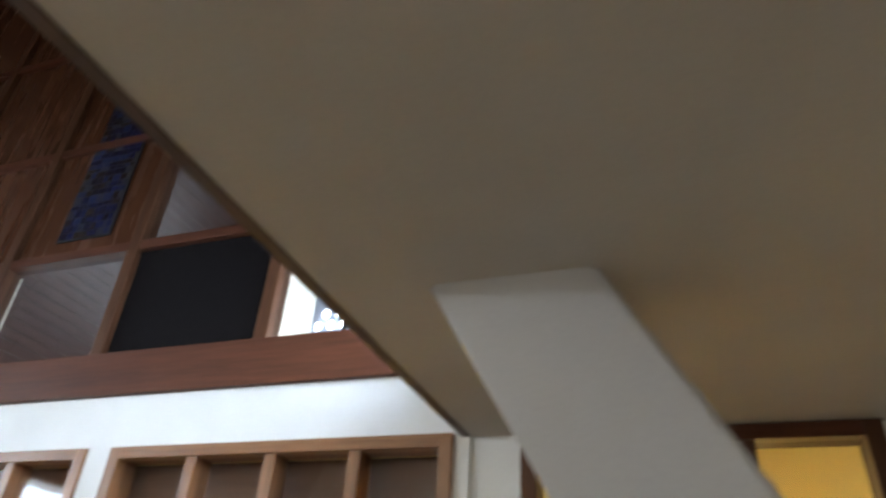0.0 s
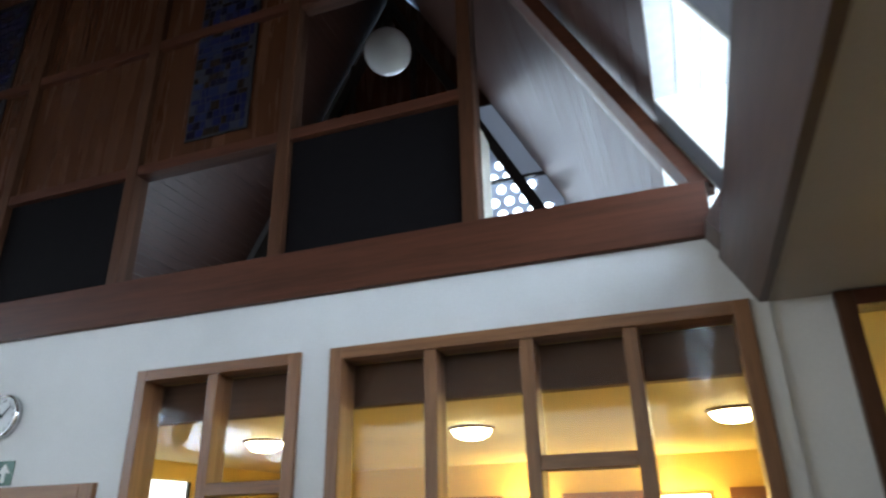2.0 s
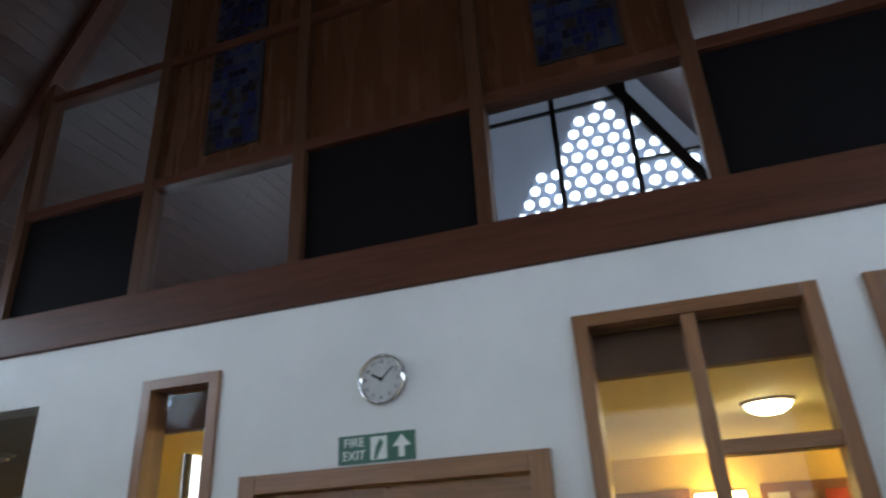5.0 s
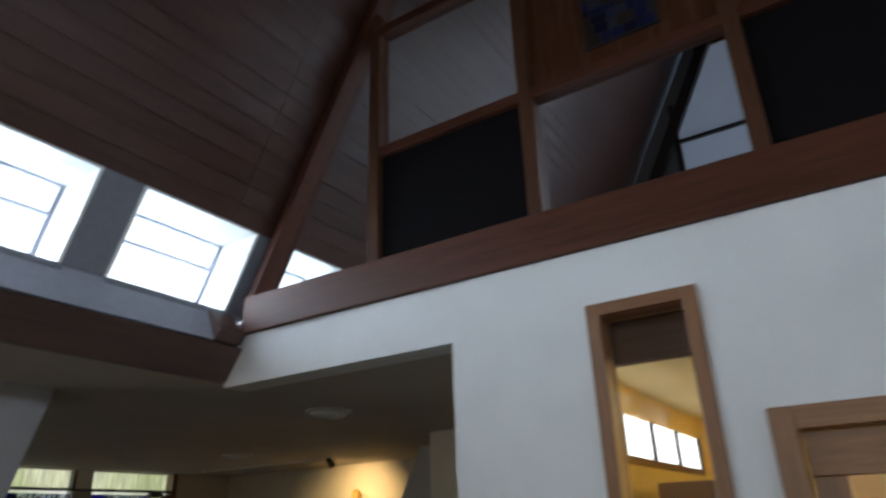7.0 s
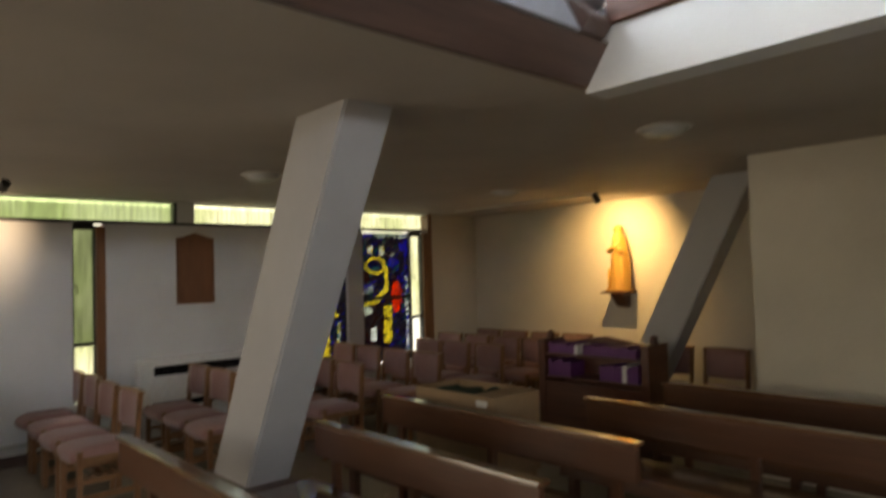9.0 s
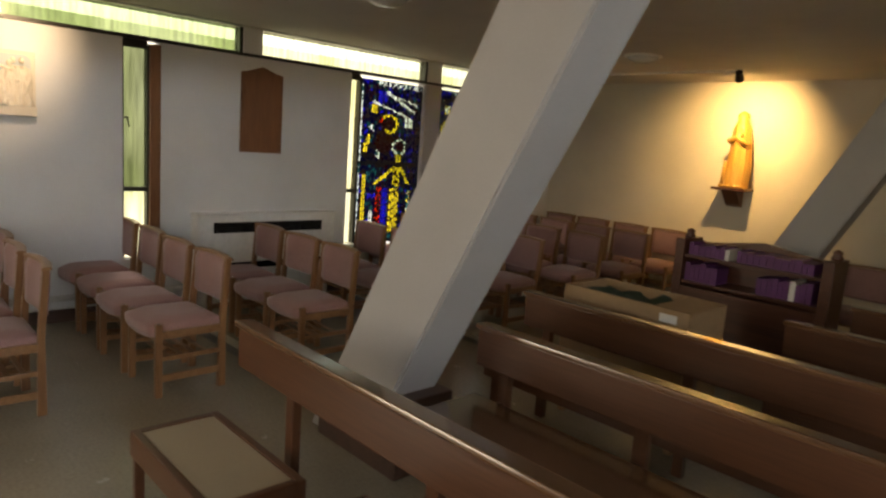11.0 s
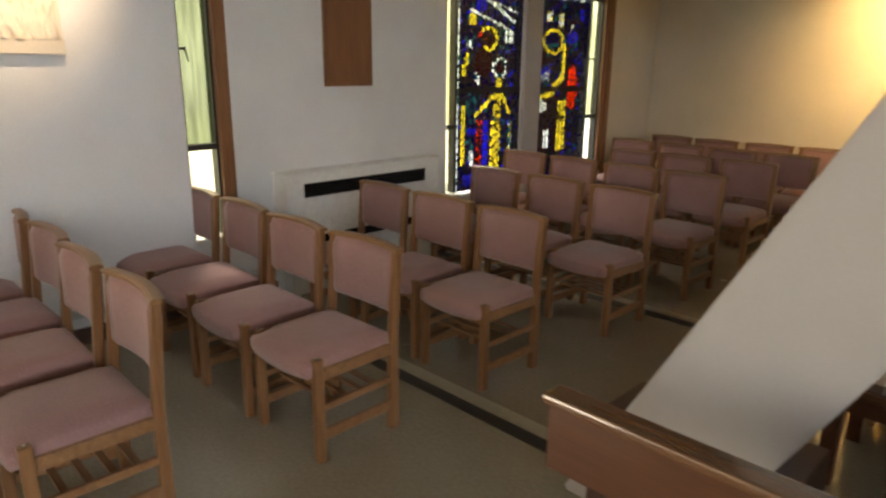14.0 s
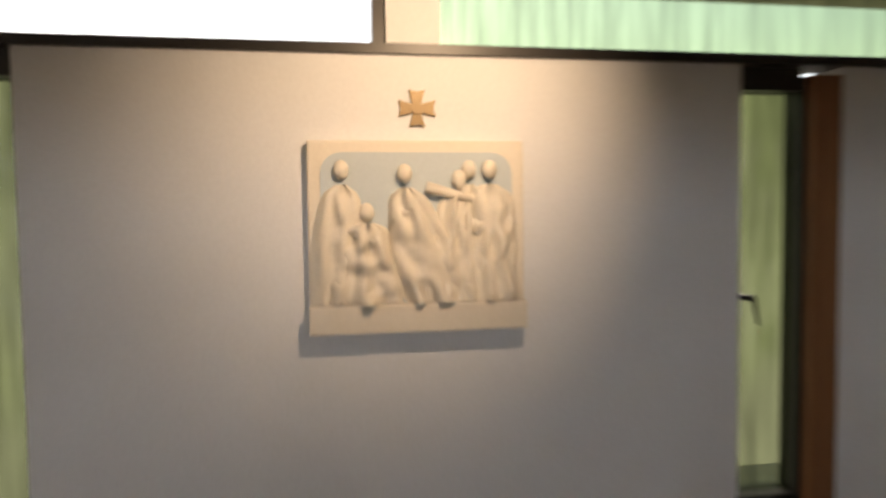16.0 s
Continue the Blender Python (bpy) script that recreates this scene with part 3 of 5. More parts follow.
for i, (a, b) in enumerate(cols):
    inner = 0 < i < len(cols) - 1
    x0, x1 = a + 0.035, b - 0.035
    if not inner:
        bx = GB[0] if i == 0 else GB[-1]
        near, far = (bx - 0.035, -7.26) if i == 0 else (bx + 0.035, -0.84)
        zr = rake_z(near) - 0.16
        part("pane", prism([(near, 2.936), (far, 2.936), (near, zr)], GY0 + 0.05, GY0 + 0.056), M_GPANE, gable).visible_shadow = False
        continue
    zs = [2.936] + [r for r in RAILS if r < max(rake_z(a), rake_z(b)) - 0.3]
    zs.append(min(rake_z(a), rake_z(b)) - 0.16)
    for k, (lo, hi) in enumerate(zip(zs, zs[1:])):
        if k:
            part("rail", box(x0, x1, GY0 + 0.005, GY1 - 0.005, lo - 0.03, lo + 0.03, 0.004), M_BEAM, gable)
        if hi - lo < 0.12:
            continue
        lo2, hi2 = lo + (0.03 if k else 0), hi - 0.03
        if k == 0 and i in (1, 3, 5):
            part("panel", box(x0, x1, GY0 + 0.04, GY0 + 0.06, lo2, hi2), M_BLACK, gable, "matt black infill panel")
        elif k > 0 and i in (2, 3, 4):
            part("panel", box(x0, x1, GY0 + 0.04, GY0 + 0.06, lo2, hi2), M_PLY, gable, "varnished brown plywood infill")
        else:
            part("pane", box(x0, x1, GY0 + 0.05, GY0 + 0.056, lo2, hi2), M_GPANE, gable).visible_shadow = False
# cream casings behind the black panels
for i in (1, 3, 5):
    a, b = cols[i]
    case = part("casing", box(a + 0.02, b - 0.02, GY1 + 0.005, GY1 + (0.35 if i == 5 else 0.05), 2.91, 3.60), M_CREAM, gable, "cream casing behind the black panel")

# stained strips in the upper lights
for (a, b), zt in (((-5.17, -4.82), 5.3), ((-3.28, -2.88), 5.3)):
    e = thing("stained_strip", "narrow blue leaded stained-glass strip in the gable", "stained glass", "stained strips in the gable")
    yy = GY0 + 0.02
    part("leading", box(a, b, yy + 0.004, yy + 0.012, 3.74, zt), M_LEAD, e)
    rng = random.Random(int(-a * 100))
    z = 3.75
    while z < zt - 0.08:
        h = 0.025 + rng.random() * 0.04
        x = a + 0.012
        while x < b - 0.04:
            w = min(0.025 + rng.random() * 0.05, b - 0.012 - x)
            col = rng.choice([(0.014, 0.017, 0.066), (0.012, 0.014, 0.052), (0.024, 0.032, 0.080), (0.008, 0.008, 0.024), (0.040, 0.046, 0.064), (0.026, 0.018, 0.014)])
            key = "strip_%d" % int(col[2] * 1000 + col[0] * 100)
            mat = bpy.data.materials.get(key) or plain(key, col, 0.2)
            part("glass_piece", box(x, x + w - 0.008, yy, yy + 0.003, z, z + h - 0.008), mat, e)
            x += w
        z += h

# ---- the space behind the gable ----
far = thing("window_far_gable", "far gable glazed in dark metal bars with round daylight holes", "window", kind="structure")
part("backing", prism([(roof_x(2.9, -1), 2.9), (roof_x(2.9, 1), 2.9), (XC, 9.2)], Y_FAR + 0.10, Y_FAR + 0.2), M_GREY, far)
# faint emission puts the daylight behind the screen into its face
part("screen_face", prism([(-5.60, 2.95), (-1.9, 2.95), (-1.9, 5.9), (-2.3, 6.72), (-5.2, 6.72), (-5.60, 5.9)], Y_FAR + 0.06, Y_FAR + 0.099), M_SCREEN, far, "perforated screen with daylight put in as a faint glow")
part("upper_infill", prism([(-5.22, 6.73), (-2.28, 6.73), (XC, 9.1)], Y_FAR + 0.05, Y_FAR + 0.098), M_PLY, far, "brown plywood infill above the screen")
for x in (-5.58, -4.64, -3.73, -2.86, -1.92):
    part("bar", box(x - 0.03, x + 0.03, Y_FAR - 0.02, Y_FAR + 0.04, 2.92, rake_z(x) - 0.25), M_DARK, far)
for xa, xb, z in ((-5.55, -4.67, 4.1), (-5.55, -4.67, 5.58), (-4.61, -3.76, 6.5), (-3.70, -2.89, 6.5), (-2.83, -1.95, 5.58), (-2.83, -1.95, 4.1)):
    part("bar", box(xa, xb, Y_FAR - 0.015, Y_FAR + 0.03, z - 0.018, z + 0.018), M_DARK, far)
for s in (-1, 1):
    xb = XC + s * 3.1
    part("raking_bar", prism([(xb, 2.93), (XC, 8.85), (XC, 8.6), (xb - s * 0.15, 2.93)], Y_FAR - 0.03, Y_FAR + 0.05), M_DARK, far)
hole = cyl((0, 0, 0), (0, 0.01, 0), 0.054, 14)
hole_me = mesh_of(hole, "light_hole", M_HOLE)
r = 0
z = 4.0
while z < 6.5:
    half = (6.68 - z) / 1.32
    n = int(half / 0.18)
    for k in range(-n, n + 1):
        x = -3.25 + k * 0.18 + (0.09 if r % 2 else 0)
        h = new("light_hole", hole_me)
        h.parent, h.location = far, (x, Y_FAR + 0.045, z)
    z += 0.165
    r += 1

for x in (-2.56, -5.54):
    e = thing("pendant_lamp", "unlit round opal glass pendant lamp behind the gable", "pendant lamp", "pendants behind the gable", at=(x, 4.2, 4.93))
    prof = [(0.03, 0.175)] + [(0.17 * math.sin(a), 0.17 * math.cos(a)) for a in [0.35 + 0.2 * i for i in range(13)]] + [(0.02, -0.172)]
    part("globe", lathe(prof, 24), M_OPAL, e, smooth=True)
    part("cap", cyl((0, 0, 0.165), (0, 0, 0.24), 0.05), M_DARK, e)
    part("rod", cyl((0, 0, 0.24), (0, 0, rake_z(x) - 4.93 + 0.1), 0.012, 8), M_DARK, e)

# ---- leaning columns ----
def column(x0, x1, y0, y1, lean, label):
    """A square column whose foot lies outwards: x0..x1 at the ceiling."""
    f = lean * ZC
    bm = bmesh.new()
    lo = [bm.verts.new((x + f, y, 0)) for x, y in ((x0, y0), (x1, y0), (x1, y1), (x0, y1))]
    hi = [bm.verts.new((x, y, ZC + 0.02)) for x, y in ((x0, y0), (x1, y0), (x1, y1), (x0, y1))]
    bm.faces.new(lo[::-1]), bm.faces.new(hi)
    for i in range(4):
        bm.faces.new((lo[i], lo[(i + 1) % 4], hi[(i + 1) % 4], hi[i]))
    bmesh.ops.recalc_face_normals(bm, faces=bm.faces)
    bmesh.ops.bevel(bm, geom=list(bm.edges), offset=0.012, segments=2, affect="EDGES")
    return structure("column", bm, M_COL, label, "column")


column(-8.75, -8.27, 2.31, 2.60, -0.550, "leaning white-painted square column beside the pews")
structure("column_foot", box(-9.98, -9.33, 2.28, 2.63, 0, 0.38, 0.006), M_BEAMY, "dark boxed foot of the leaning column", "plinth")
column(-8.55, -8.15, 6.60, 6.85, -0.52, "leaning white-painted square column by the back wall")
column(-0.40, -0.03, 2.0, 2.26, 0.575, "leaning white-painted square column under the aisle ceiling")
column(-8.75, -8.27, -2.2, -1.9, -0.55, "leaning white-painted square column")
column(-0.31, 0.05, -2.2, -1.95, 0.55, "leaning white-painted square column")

# ---- window wall on the left ----
ZW0, ZW1 = 0.46, 2.19          # windows
CL0, CL1 = 2.235, 2.462        # clerestory
FACE = WL


def slab(name, y0, y1, z0, z1, mat=M_WALL, label="white plastered wall panel between tall windows"):
    structure(name, box(FACE - 0.16, FACE, y0, y1, z0, z1), mat, label, "wall")


slab("wall_panel", -1.4, 0.12, 0, CL0 - 0.025)
slab("wall_panel", 0.412, 2.150, 0, CL0 - 0.025)
slab("wall_panel", 2.445, 4.30, 0, CL0 - 0.025)
slab("wall_panel", -1.99, -1.70, 0, CL0 - 0.025)
slab("wall_panel", YS, -5.41, 0, CL0 - 0.025)
# leaves an assumed, unseen window opening for the side fill lamp
slab("wall_panel", -5.41, -1.99, 0, 0.55)
slab("wall_panel", -5.41, -1.99, 2.11, CL0 - 0.025)
slab("wall_below", -1.70, -1.40, 0, ZW0)
slab("wall_below", 0.12, 0.412, 0, ZW0)
slab("wall_below", 2.150, 2.445, 0, ZW0)
slab("wall_below", 4.30, 6.64, 0, ZW0)
slab("wall_west", 6.71, YB, 0, ZC, M_CREAM, "cream plastered wall at the end of the windows")
structure("trim", box(FACE - 0.10, FACE + 0.012, YS, 6.64, CL0 - 0.024, CL0), M_DARK, "thin dark rail below the clerestory", "trim")
structure("trim", box(FACE - 0.10, FACE + 0.010, YS, 6.71, CL1 - 0.012, ZC + 0.002), M_PIPE, "pale trim above the clerestory", "trim")
structure("trim", box(FACE - 0.14, FACE + 0.012, 6.64, 6.71, 0, ZC), M_FRAME, "timber end post of the windows", "trim")
for y0, y1 in ((1.20, 1.36), (3.12, 3.33), (5.28, 5.51), (-0.9, -0.75), (-3, -2.8)):
    structure("clerestory_post", box(FACE - 0.13, FACE - 0.005, y0 + 0.03, y1, CL0, CL1 - 0.012), M_WALL, "pale post between clerestory panes", "post")
    structure("trim", box(FACE - 0.12, FACE - 0.02, y0, y0 + 0.03, CL0, CL1 - 0.012), M_DARK, "dark window edge beside the post", "trim")
for (a, b), mat, lab in (((YS, -3), M_OBS_C, "pale"), ((-2.8, -0.9), M_OBS_C, "pale"), ((-0.75, 1.20), M_SKYP, "clear"), ((1.36, 3.12), M_OBS_P, "green tinted"), ((3.33, 5.28), M_OBS_C, "pale"), ((5.51, 6.64), M_OBS_C, "pale")):
    e = thing("clerestory_window", "long low clerestory window of %s glass" % lab, "window", kind="structure")
    part("pane", box(FACE - 0.07, FACE - 0.064, a, b, CL0, CL1 - 0.012), mat, e).visible_shadow = False
    part("frame_rail", box(FACE - 0.08, FACE - 0.05, a, b, CL0, CL0 + 0.012), M_DARK, e)


def slit(y0, y1, post, glass_hi, glass_lo, label, handle=True):
    e = thing("slit_window", label, "window", kind="structure")
    if post:
        part("window_post", box(FACE - 0.11, FACE + 0.004, y1 - 0.085, y1 - 0.002, ZW0, ZW1 - 0.002, 0.004), M_FRAME, e)
        y1 -= 0.085
    part("frame_side", box(FACE - 0.10, FACE - 0.03, y0, y0 + 0.018, ZW0, ZW1), M_DARK, e)
    part("frame_side", box(FACE - 0.10, FACE - 0.03, y1 - 0.014, y1, ZW0, ZW1), M_DARK, e)
    part("frame_head", box(FACE - 0.10, FACE - 0.03, y0 + 0.018, y1 - 0.014, ZW1 - 0.04, ZW1 + 0.02), M_DARK, e)
    part("transom", box(FACE - 0.10, FACE - 0.03, y0 + 0.018, y1 - 0.014, 1.015, 1.05), M_DARK, e)
    part("window_sill", box(FACE - 0.15, FACE + 0.03, y0, y1, ZW0, ZW0 + 0.022, 0.004), M_WHITE, e)
    part("pane", box(FACE - 0.06, FACE - 0.054, y0 + 0.018, y1 - 0.014, 1.05, ZW1 - 0.04), glass_hi, e).visible_shadow = False
    part("pane", box(FACE - 0.06, FACE - 0.054, y0 + 0.018, y1 - 0.014, ZW0 + 0.022, 1.015), glass_lo, e).visible_shadow = False
    if handle:
        h = part("casement_stay", cyl((FACE - 0.03, y0 + 0.02, 1.60), (FACE + 0.012, y0 + 0.03, 1.60), 0.008, 8), M_DARK, e)
        part("lever", cyl((FACE + 0.012, y0 + 0.03, 1.61), (FACE + 0.016, y0 + 0.045, 1.53), 0.007, 8, 0.004), M_DARK, h)


slit(0.12, 0.412, False, M_OBS_G, M_OBS_Y, "tall slit window of green and amber obscure glass")
slit(2.150, 2.445, True, M_OBS_G, M_OBS_C, "tall slit window of green and amber obscure glass with a timber post")
slit(-1.70, -1.40, True, M_OBS_G, M_OBS_Y, "tall slit window of green and amber obscure glass")
slit(4.30, 4.44, False, M_OBS_Y, M_OBS_C, "tall slit window beside the stained glass", False)
slit(6.335, 6.64, True, M_OBS_C, M_SKYP, "tall slit window of pale glass beside the stained glass")
structure("window_mullion", box(FACE - 0.13, FACE + 0.01, 5.28, 5.51, ZW0, CL0 - 0.025), M_COL, "wide grey mullion between the stained-glass panels", "post")
structure("garden_backdrop", box(FACE - 3.2, FACE - 3.15, -16, 22, -1.5, 2.75), M_GARDEN, "hazy bright garden outside the obscure glass", "backdrop")
structure("ground", box(-60, WL - 0.32, -60, 60, -0.3, -0.2), M_PAVE, "pale paving outside", "ground")


# ---- stained glass: slabs of coloured glass set in black resin ----
def glass_colour(k, u, v, rng):
    """Colour of the slab at u across and v up (0..1): plain haloed shapes on dark blue; None is black resin."""
    def ring(cu, cv, ru, rv, thick):
        return abs(math.hypot((u - cu) / ru, (v - cv) / rv) - 1) < thick

    def oval(cu, cv, ru, rv):
        return math.hypot((u - cu) / ru, (v - cv) / rv) < 1

    def stroke(u0, v0, u1, v1, w):
        """A band from one point to another, w of the height wide."""
        a, b = (u1 - u0) * 0.46, v1 - v0
        p, q = (u - u0) * 0.46, v - v0
        t = max(0.0, min(1.0, (p * a + q * b) / (a * a + b * b)))
        return math.hypot(p - t * a, q - t * b) < w / 2

    def patch(u0, u1, v0, v1):
        return u0 < u < u1 and v0 < v < v1
    pick = rng.choice
    if v > 0.965:
        return pick("wwt") if u > 0.25 and rng.random() < 0.75 else pick("bn")
    if abs(v - 0.492) < 0.012:
        return None
    if k == 0:
        if u < 0.055:
            return "w" if rng.random() < 0.75 else "t"
        if stroke(0.42, 0.935, 0.86, 0.83, 0.022) or stroke(0.18, 0.872, 0.78, 0.795, 0.016) or stroke(0.62, 0.91, 0.90, 0.875, 0.014):
            return "w"
        if patch(0.28, 0.42, 0.87, 0.94):
            return "b"
        if patch(0.16, 0.26, 0.80, 0.86):
            return "y"
        if ring(0.47, 0.745, 0.125, 0.052, 0.20):
            return "r" if u < 0.38 and v > 0.75 else ("y" if u > 0.40 or v > 0.76 else "p")
        if oval(0.49, 0.74, 0.08, 0.042):
            return pick("pop")
        if patch(0.72, 0.84, 0.725, 0.79):
            return "w"
        if ring(0.655, 0.605, 0.10, 0.043, 0.20):
            return pick("wwt")
        if oval(0.655, 0.60, 0.07, 0.034):
            return "p"
        if stroke(0.16, 0.66, 0.10, 0.575, 0.028):
            return "y"
        if oval(0.41, 0.625, 0.15, 0.07):
            return pick("ppo")
        if patch(0.14, 0.24, 0.69, 0.74) or patch(0.28, 0.35, 0.52, 0.60):
            return pick("tw")
        if stroke(0.65, 0.545, 0.64, 0.50, 0.040):
            return "y"
        if stroke(0.60, 0.475, 0.30, 0.375, 0.023) or stroke(0.70, 0.475, 0.83, 0.375, 0.021):
            return "y"
        if patch(0.575, 0.70, 0.355, 0.48):
            return "y" if rng.random() < 0.75 else "o"
        if patch(0.54, 0.68, 0.06, 0.345):
            return "y" if rng.random() < 0.82 else "o"
        if patch(0.065, 0.13, 0.13, 0.43):
            return "y"
        if patch(0.31, 0.39, 0.08, 0.345):
            return pick("rrpp")
        if patch(0.19, 0.30, 0.27, 0.31) or patch(0.41, 0.50, 0.06, 0.34) or patch(0.10, 0.30, 0.02, 0.075):
            return "b"
        if patch(0.83, 0.90, 0.14, 0.33):
            return pick("wty")
        if patch(0.20, 0.27, 0.12, 0.20):
            return "w"
        if patch(0.14, 0.30, 0.20, 0.48):
            return pick("tnn")
        if patch(0.80, 0.90, 0.48, 0.60):
            return pick("bn")
        return pick("bnnntpnnnn") if rng.random() < 0.66 else None
    if u > 0.885:
        return pick("wwt") if v < 0.66 and rng.random() < 0.75 else pick("bn")
    if ring(0.29, 0.745, 0.18, 0.060, 0.17):
        return "y"
    if oval(0.29, 0.745, 0.14, 0.045):
        return "t" if patch(0.2, 0.36, 0.70, 0.735) else "n"
    if patch(0.14, 0.25, 0.845, 0.90) or patch(0.36, 0.47, 0.825, 0.90):
        return pick("wy")
    if stroke(0.50, 0.72, 0.50, 0.56, 0.040) or stroke(0.50, 0.56, 0.33, 0.50, 0.040) or stroke(0.33, 0.47, 0.04, 0.445, 0.030):
        return "y"
    if oval(0.70, 0.50, 0.115, 0.125):
        return "r"
    if patch(0.44, 0.60, 0.14, 0.43):
        return "y" if rng.random() < 0.85 else "o"
    if patch(0.58, 0.76, 0.74, 0.80) or patch(0.80, 0.90, 0.86, 0.93):
        return "b"
    if patch(0.55, 0.70, 0.825, 0.85):
        return pick("pw")
    if patch(0.06, 0.24, 0.54, 0.60):
        return pick("wb")
    if oval(0.12, 0.40, 0.09, 0.035) or patch(0.18, 0.26, 0.16, 0.27):
        return "w"
    if patch(0.02, 0.16, 0.62, 0.70):
        return "p"
    if patch(0.05, 0.42, 0.10, 0.44):
        return pick("npo") if rng.random() < 0.6 else None
    return pick("bnnnnpnnt") if rng.random() < 0.66 else None


def stained(k, y0, y1):
    e = thing("stained_glass_window", "stained-glass window of blue, yellow and red slabs in black resin", "stained glass", "stained-glass panels", "structure")
    rng = random.Random(11 + k)
    z0, z1 = ZW0 + 0.02, ZW1 - 0.01
    x0, x1 = FACE - 0.042, FACE - 0.034
    resin, rest = bmesh.new(), collections.defaultdict(bmesh.new)
    count = 0
    n = 30
    cuts = [y0 + 0.010 + (y1 - y0 - 0.020) * (i + (rng.uniform(-0.16, 0.16) if 0 < i < n else 0)) / n for i in range(n + 1)]
    box(x0, x1, y0, y0 + 0.010, z0, z1, bm=resin)
    box(x0, x1, y1 - 0.010, y1, z0, z1, bm=resin)
    for a, b in zip(cuts, cuts[1:]):
        u = ((a + b) / 2 - y0) / (y1 - y0)
        runs, z = [], z0
        while z < z1 - 0.004:
            h = min(rng.choice((0.014, 0.018, 0.022)), z1 - z)
            c = glass_colour(k, u, (z + h / 2 - z0) / (z1 - z0), rng)
            bright = c is not None and c in "ywr"
            if runs and runs[-1][2] == c and runs[-1][1] - runs[-1][0] < (0.050 if bright else 0.060):
                runs[-1][1] = z + h
            elif runs and not bright and runs[-1][1] - runs[-1][0] < 0.026 and (runs[-1][2] is None or runs[-1][2] not in "ywr"):
                runs[-1][1] = z + h
            else:
                runs.append([z, z + h, c])
            z += h
        for lo, hi, c in runs:
            if c is None:
                box(x0, x1, a, b, lo, hi, bm=resin)
                continue
            m = [rng.uniform(0.002, 0.0055) for _ in range(4)]
            inner = [(a + m[0], lo + m[1]), (b - m[2], lo + m[3]), (b - m[1], hi - m[0]), (a + m[3], hi - m[2])]
            outer = [(a, lo), (b, lo), (b, hi), (a, hi)]
            for q in range(4):
                r = (q + 1) % 4
                prism([outer[q], outer[r], inner[r], inner[q]], x0, x1, resin, axis="x")
            if c in "ywrbt" and count < 290:
                part("glass_slab", prism(inner, x0 + 0.002, x1 - 0.003, axis="x"), GLASS_COL[c], e).visible_shadow = False
                count += 1
            else:
                prism(inner, x0 + 0.002, x1 - 0.003, rest[c], axis="x")
    for c in sorted(rest):
        ob = part("glass_slabs", rest[c], GLASS_COL[c], e)
        tagged(ob, kind="stuff")
        ob.visible_shadow = False
    part("resin_matrix", resin, M_LEAD, e, "black resin joints")
    return e


stained(0, 4.445, 5.275)
stained(1, 5.515, 6.325)


# ---- things on the window wall ----
hb = thing("honours_board", "brown wooden board with a gabled top on the white wall", "wall board")
part("board", prism([(3.13, 1.378), (3.53, 1.378), (3.53, 2.075), (3.46, 2.09), (3.33, 2.135), (3.20, 2.09), (3.13, 2.075)], FACE, FACE + 0.022, axis="x"), M_PLAQ, hb)
part("moulding", prism([(3.15, 1.40), (3.51, 1.40), (3.51, 2.055), (3.33, 2.105), (3.15, 2.055)], FACE + 0.022, FACE + 0.027, axis="x"), M_PLAQ, hb)

ht = thing("wall_heater", "white convector heater with a black slot grille under the board", "heater")
part("casing", box(FACE, FACE + 0.15, 2.70, 4.08, 0.30, 0.828, 0.012), M_WHITE, ht)
part("top_plate", box(FACE, FACE + 0.165, 2.69, 4.09, 0.829, 0.841, 0.003), M_WHITE, ht)
part("grille_slot", box(FACE + 0.146, FACE + 0.152, 2.84, 3.925, 0.672, 0.765), M_BLACK, ht, "black outlet grille")
for i in range(5):
    part("grille_bar", box(FACE + 0.152, FACE + 0.155, 2.84, 3.925, 0.682 + i * 0.018, 0.686 + i * 0.018), M_DARK, ht)
part("inlet_slot", box(FACE + 0.146, FACE + 0.152, 2.82, 4.0, 0.345, 0.405), M_BLACK, ht, "black inlet slot")
part("plinth", box(FACE, FACE + 0.12, 2.74, 4.04, 0.0, 0.299, 0.004), M_WHITE, ht)

for y0, y1 in ((-5.8, 2.69), (4.11, 7.5)):
    p = thing("heating_pipe", "white-painted heating pipe along the skirting", "pipe")
    part("pipe", cyl((FACE + 0.05, y0, 0.20), (FACE + 0.05, y1, 0.20), 0.026, 12), M_PIPE, p, smooth=True)
    k = y0 + 0.4
    while k < y1:
        part("bracket", box(FACE, FACE + 0.05, k, k + 0.02, 0.18, 0.19), M_PIPE, p)
        k += 1.6
    structure("baseboard", box(FACE, FACE + 0.014, y0, y1, 0.0, 0.10), M_BEAMY, "dark skirting board", "skirting")

# relief panel: plain robed shapes on a pale blue ground
rl = thing("relief_panel", "cream plaster relief of robed figures on pale blue ground", "relief")
ry0, ry1, rz0, rz1 = 1.04, 1.555, 1.555, 2.005
part("slab", box(FACE + 0.012, FACE + 0.05, ry0, ry1, rz0, rz1, 0.006), M_STONE, rl)
ga, gb, gc, gd, gr = ry0 + 0.03, ry1 - 0.03, rz0 + 0.068, rz1 - 0.028, 0.05
pts = [(gb, gc), (gb, gd - gr)] + [(gb - gr + gr * math.cos(k * 0.314), gd - gr + gr * math.sin(k * 0.314)) for k in range(1, 5)] + [(gb - gr, gd), (ga + gr, gd)]
pts += [(ga + gr - gr * math.sin(k * 0.314), gd - gr + gr * math.cos(k * 0.314)) for k in range(1, 5)] + [(ga, gd - gr), (ga, gc)]
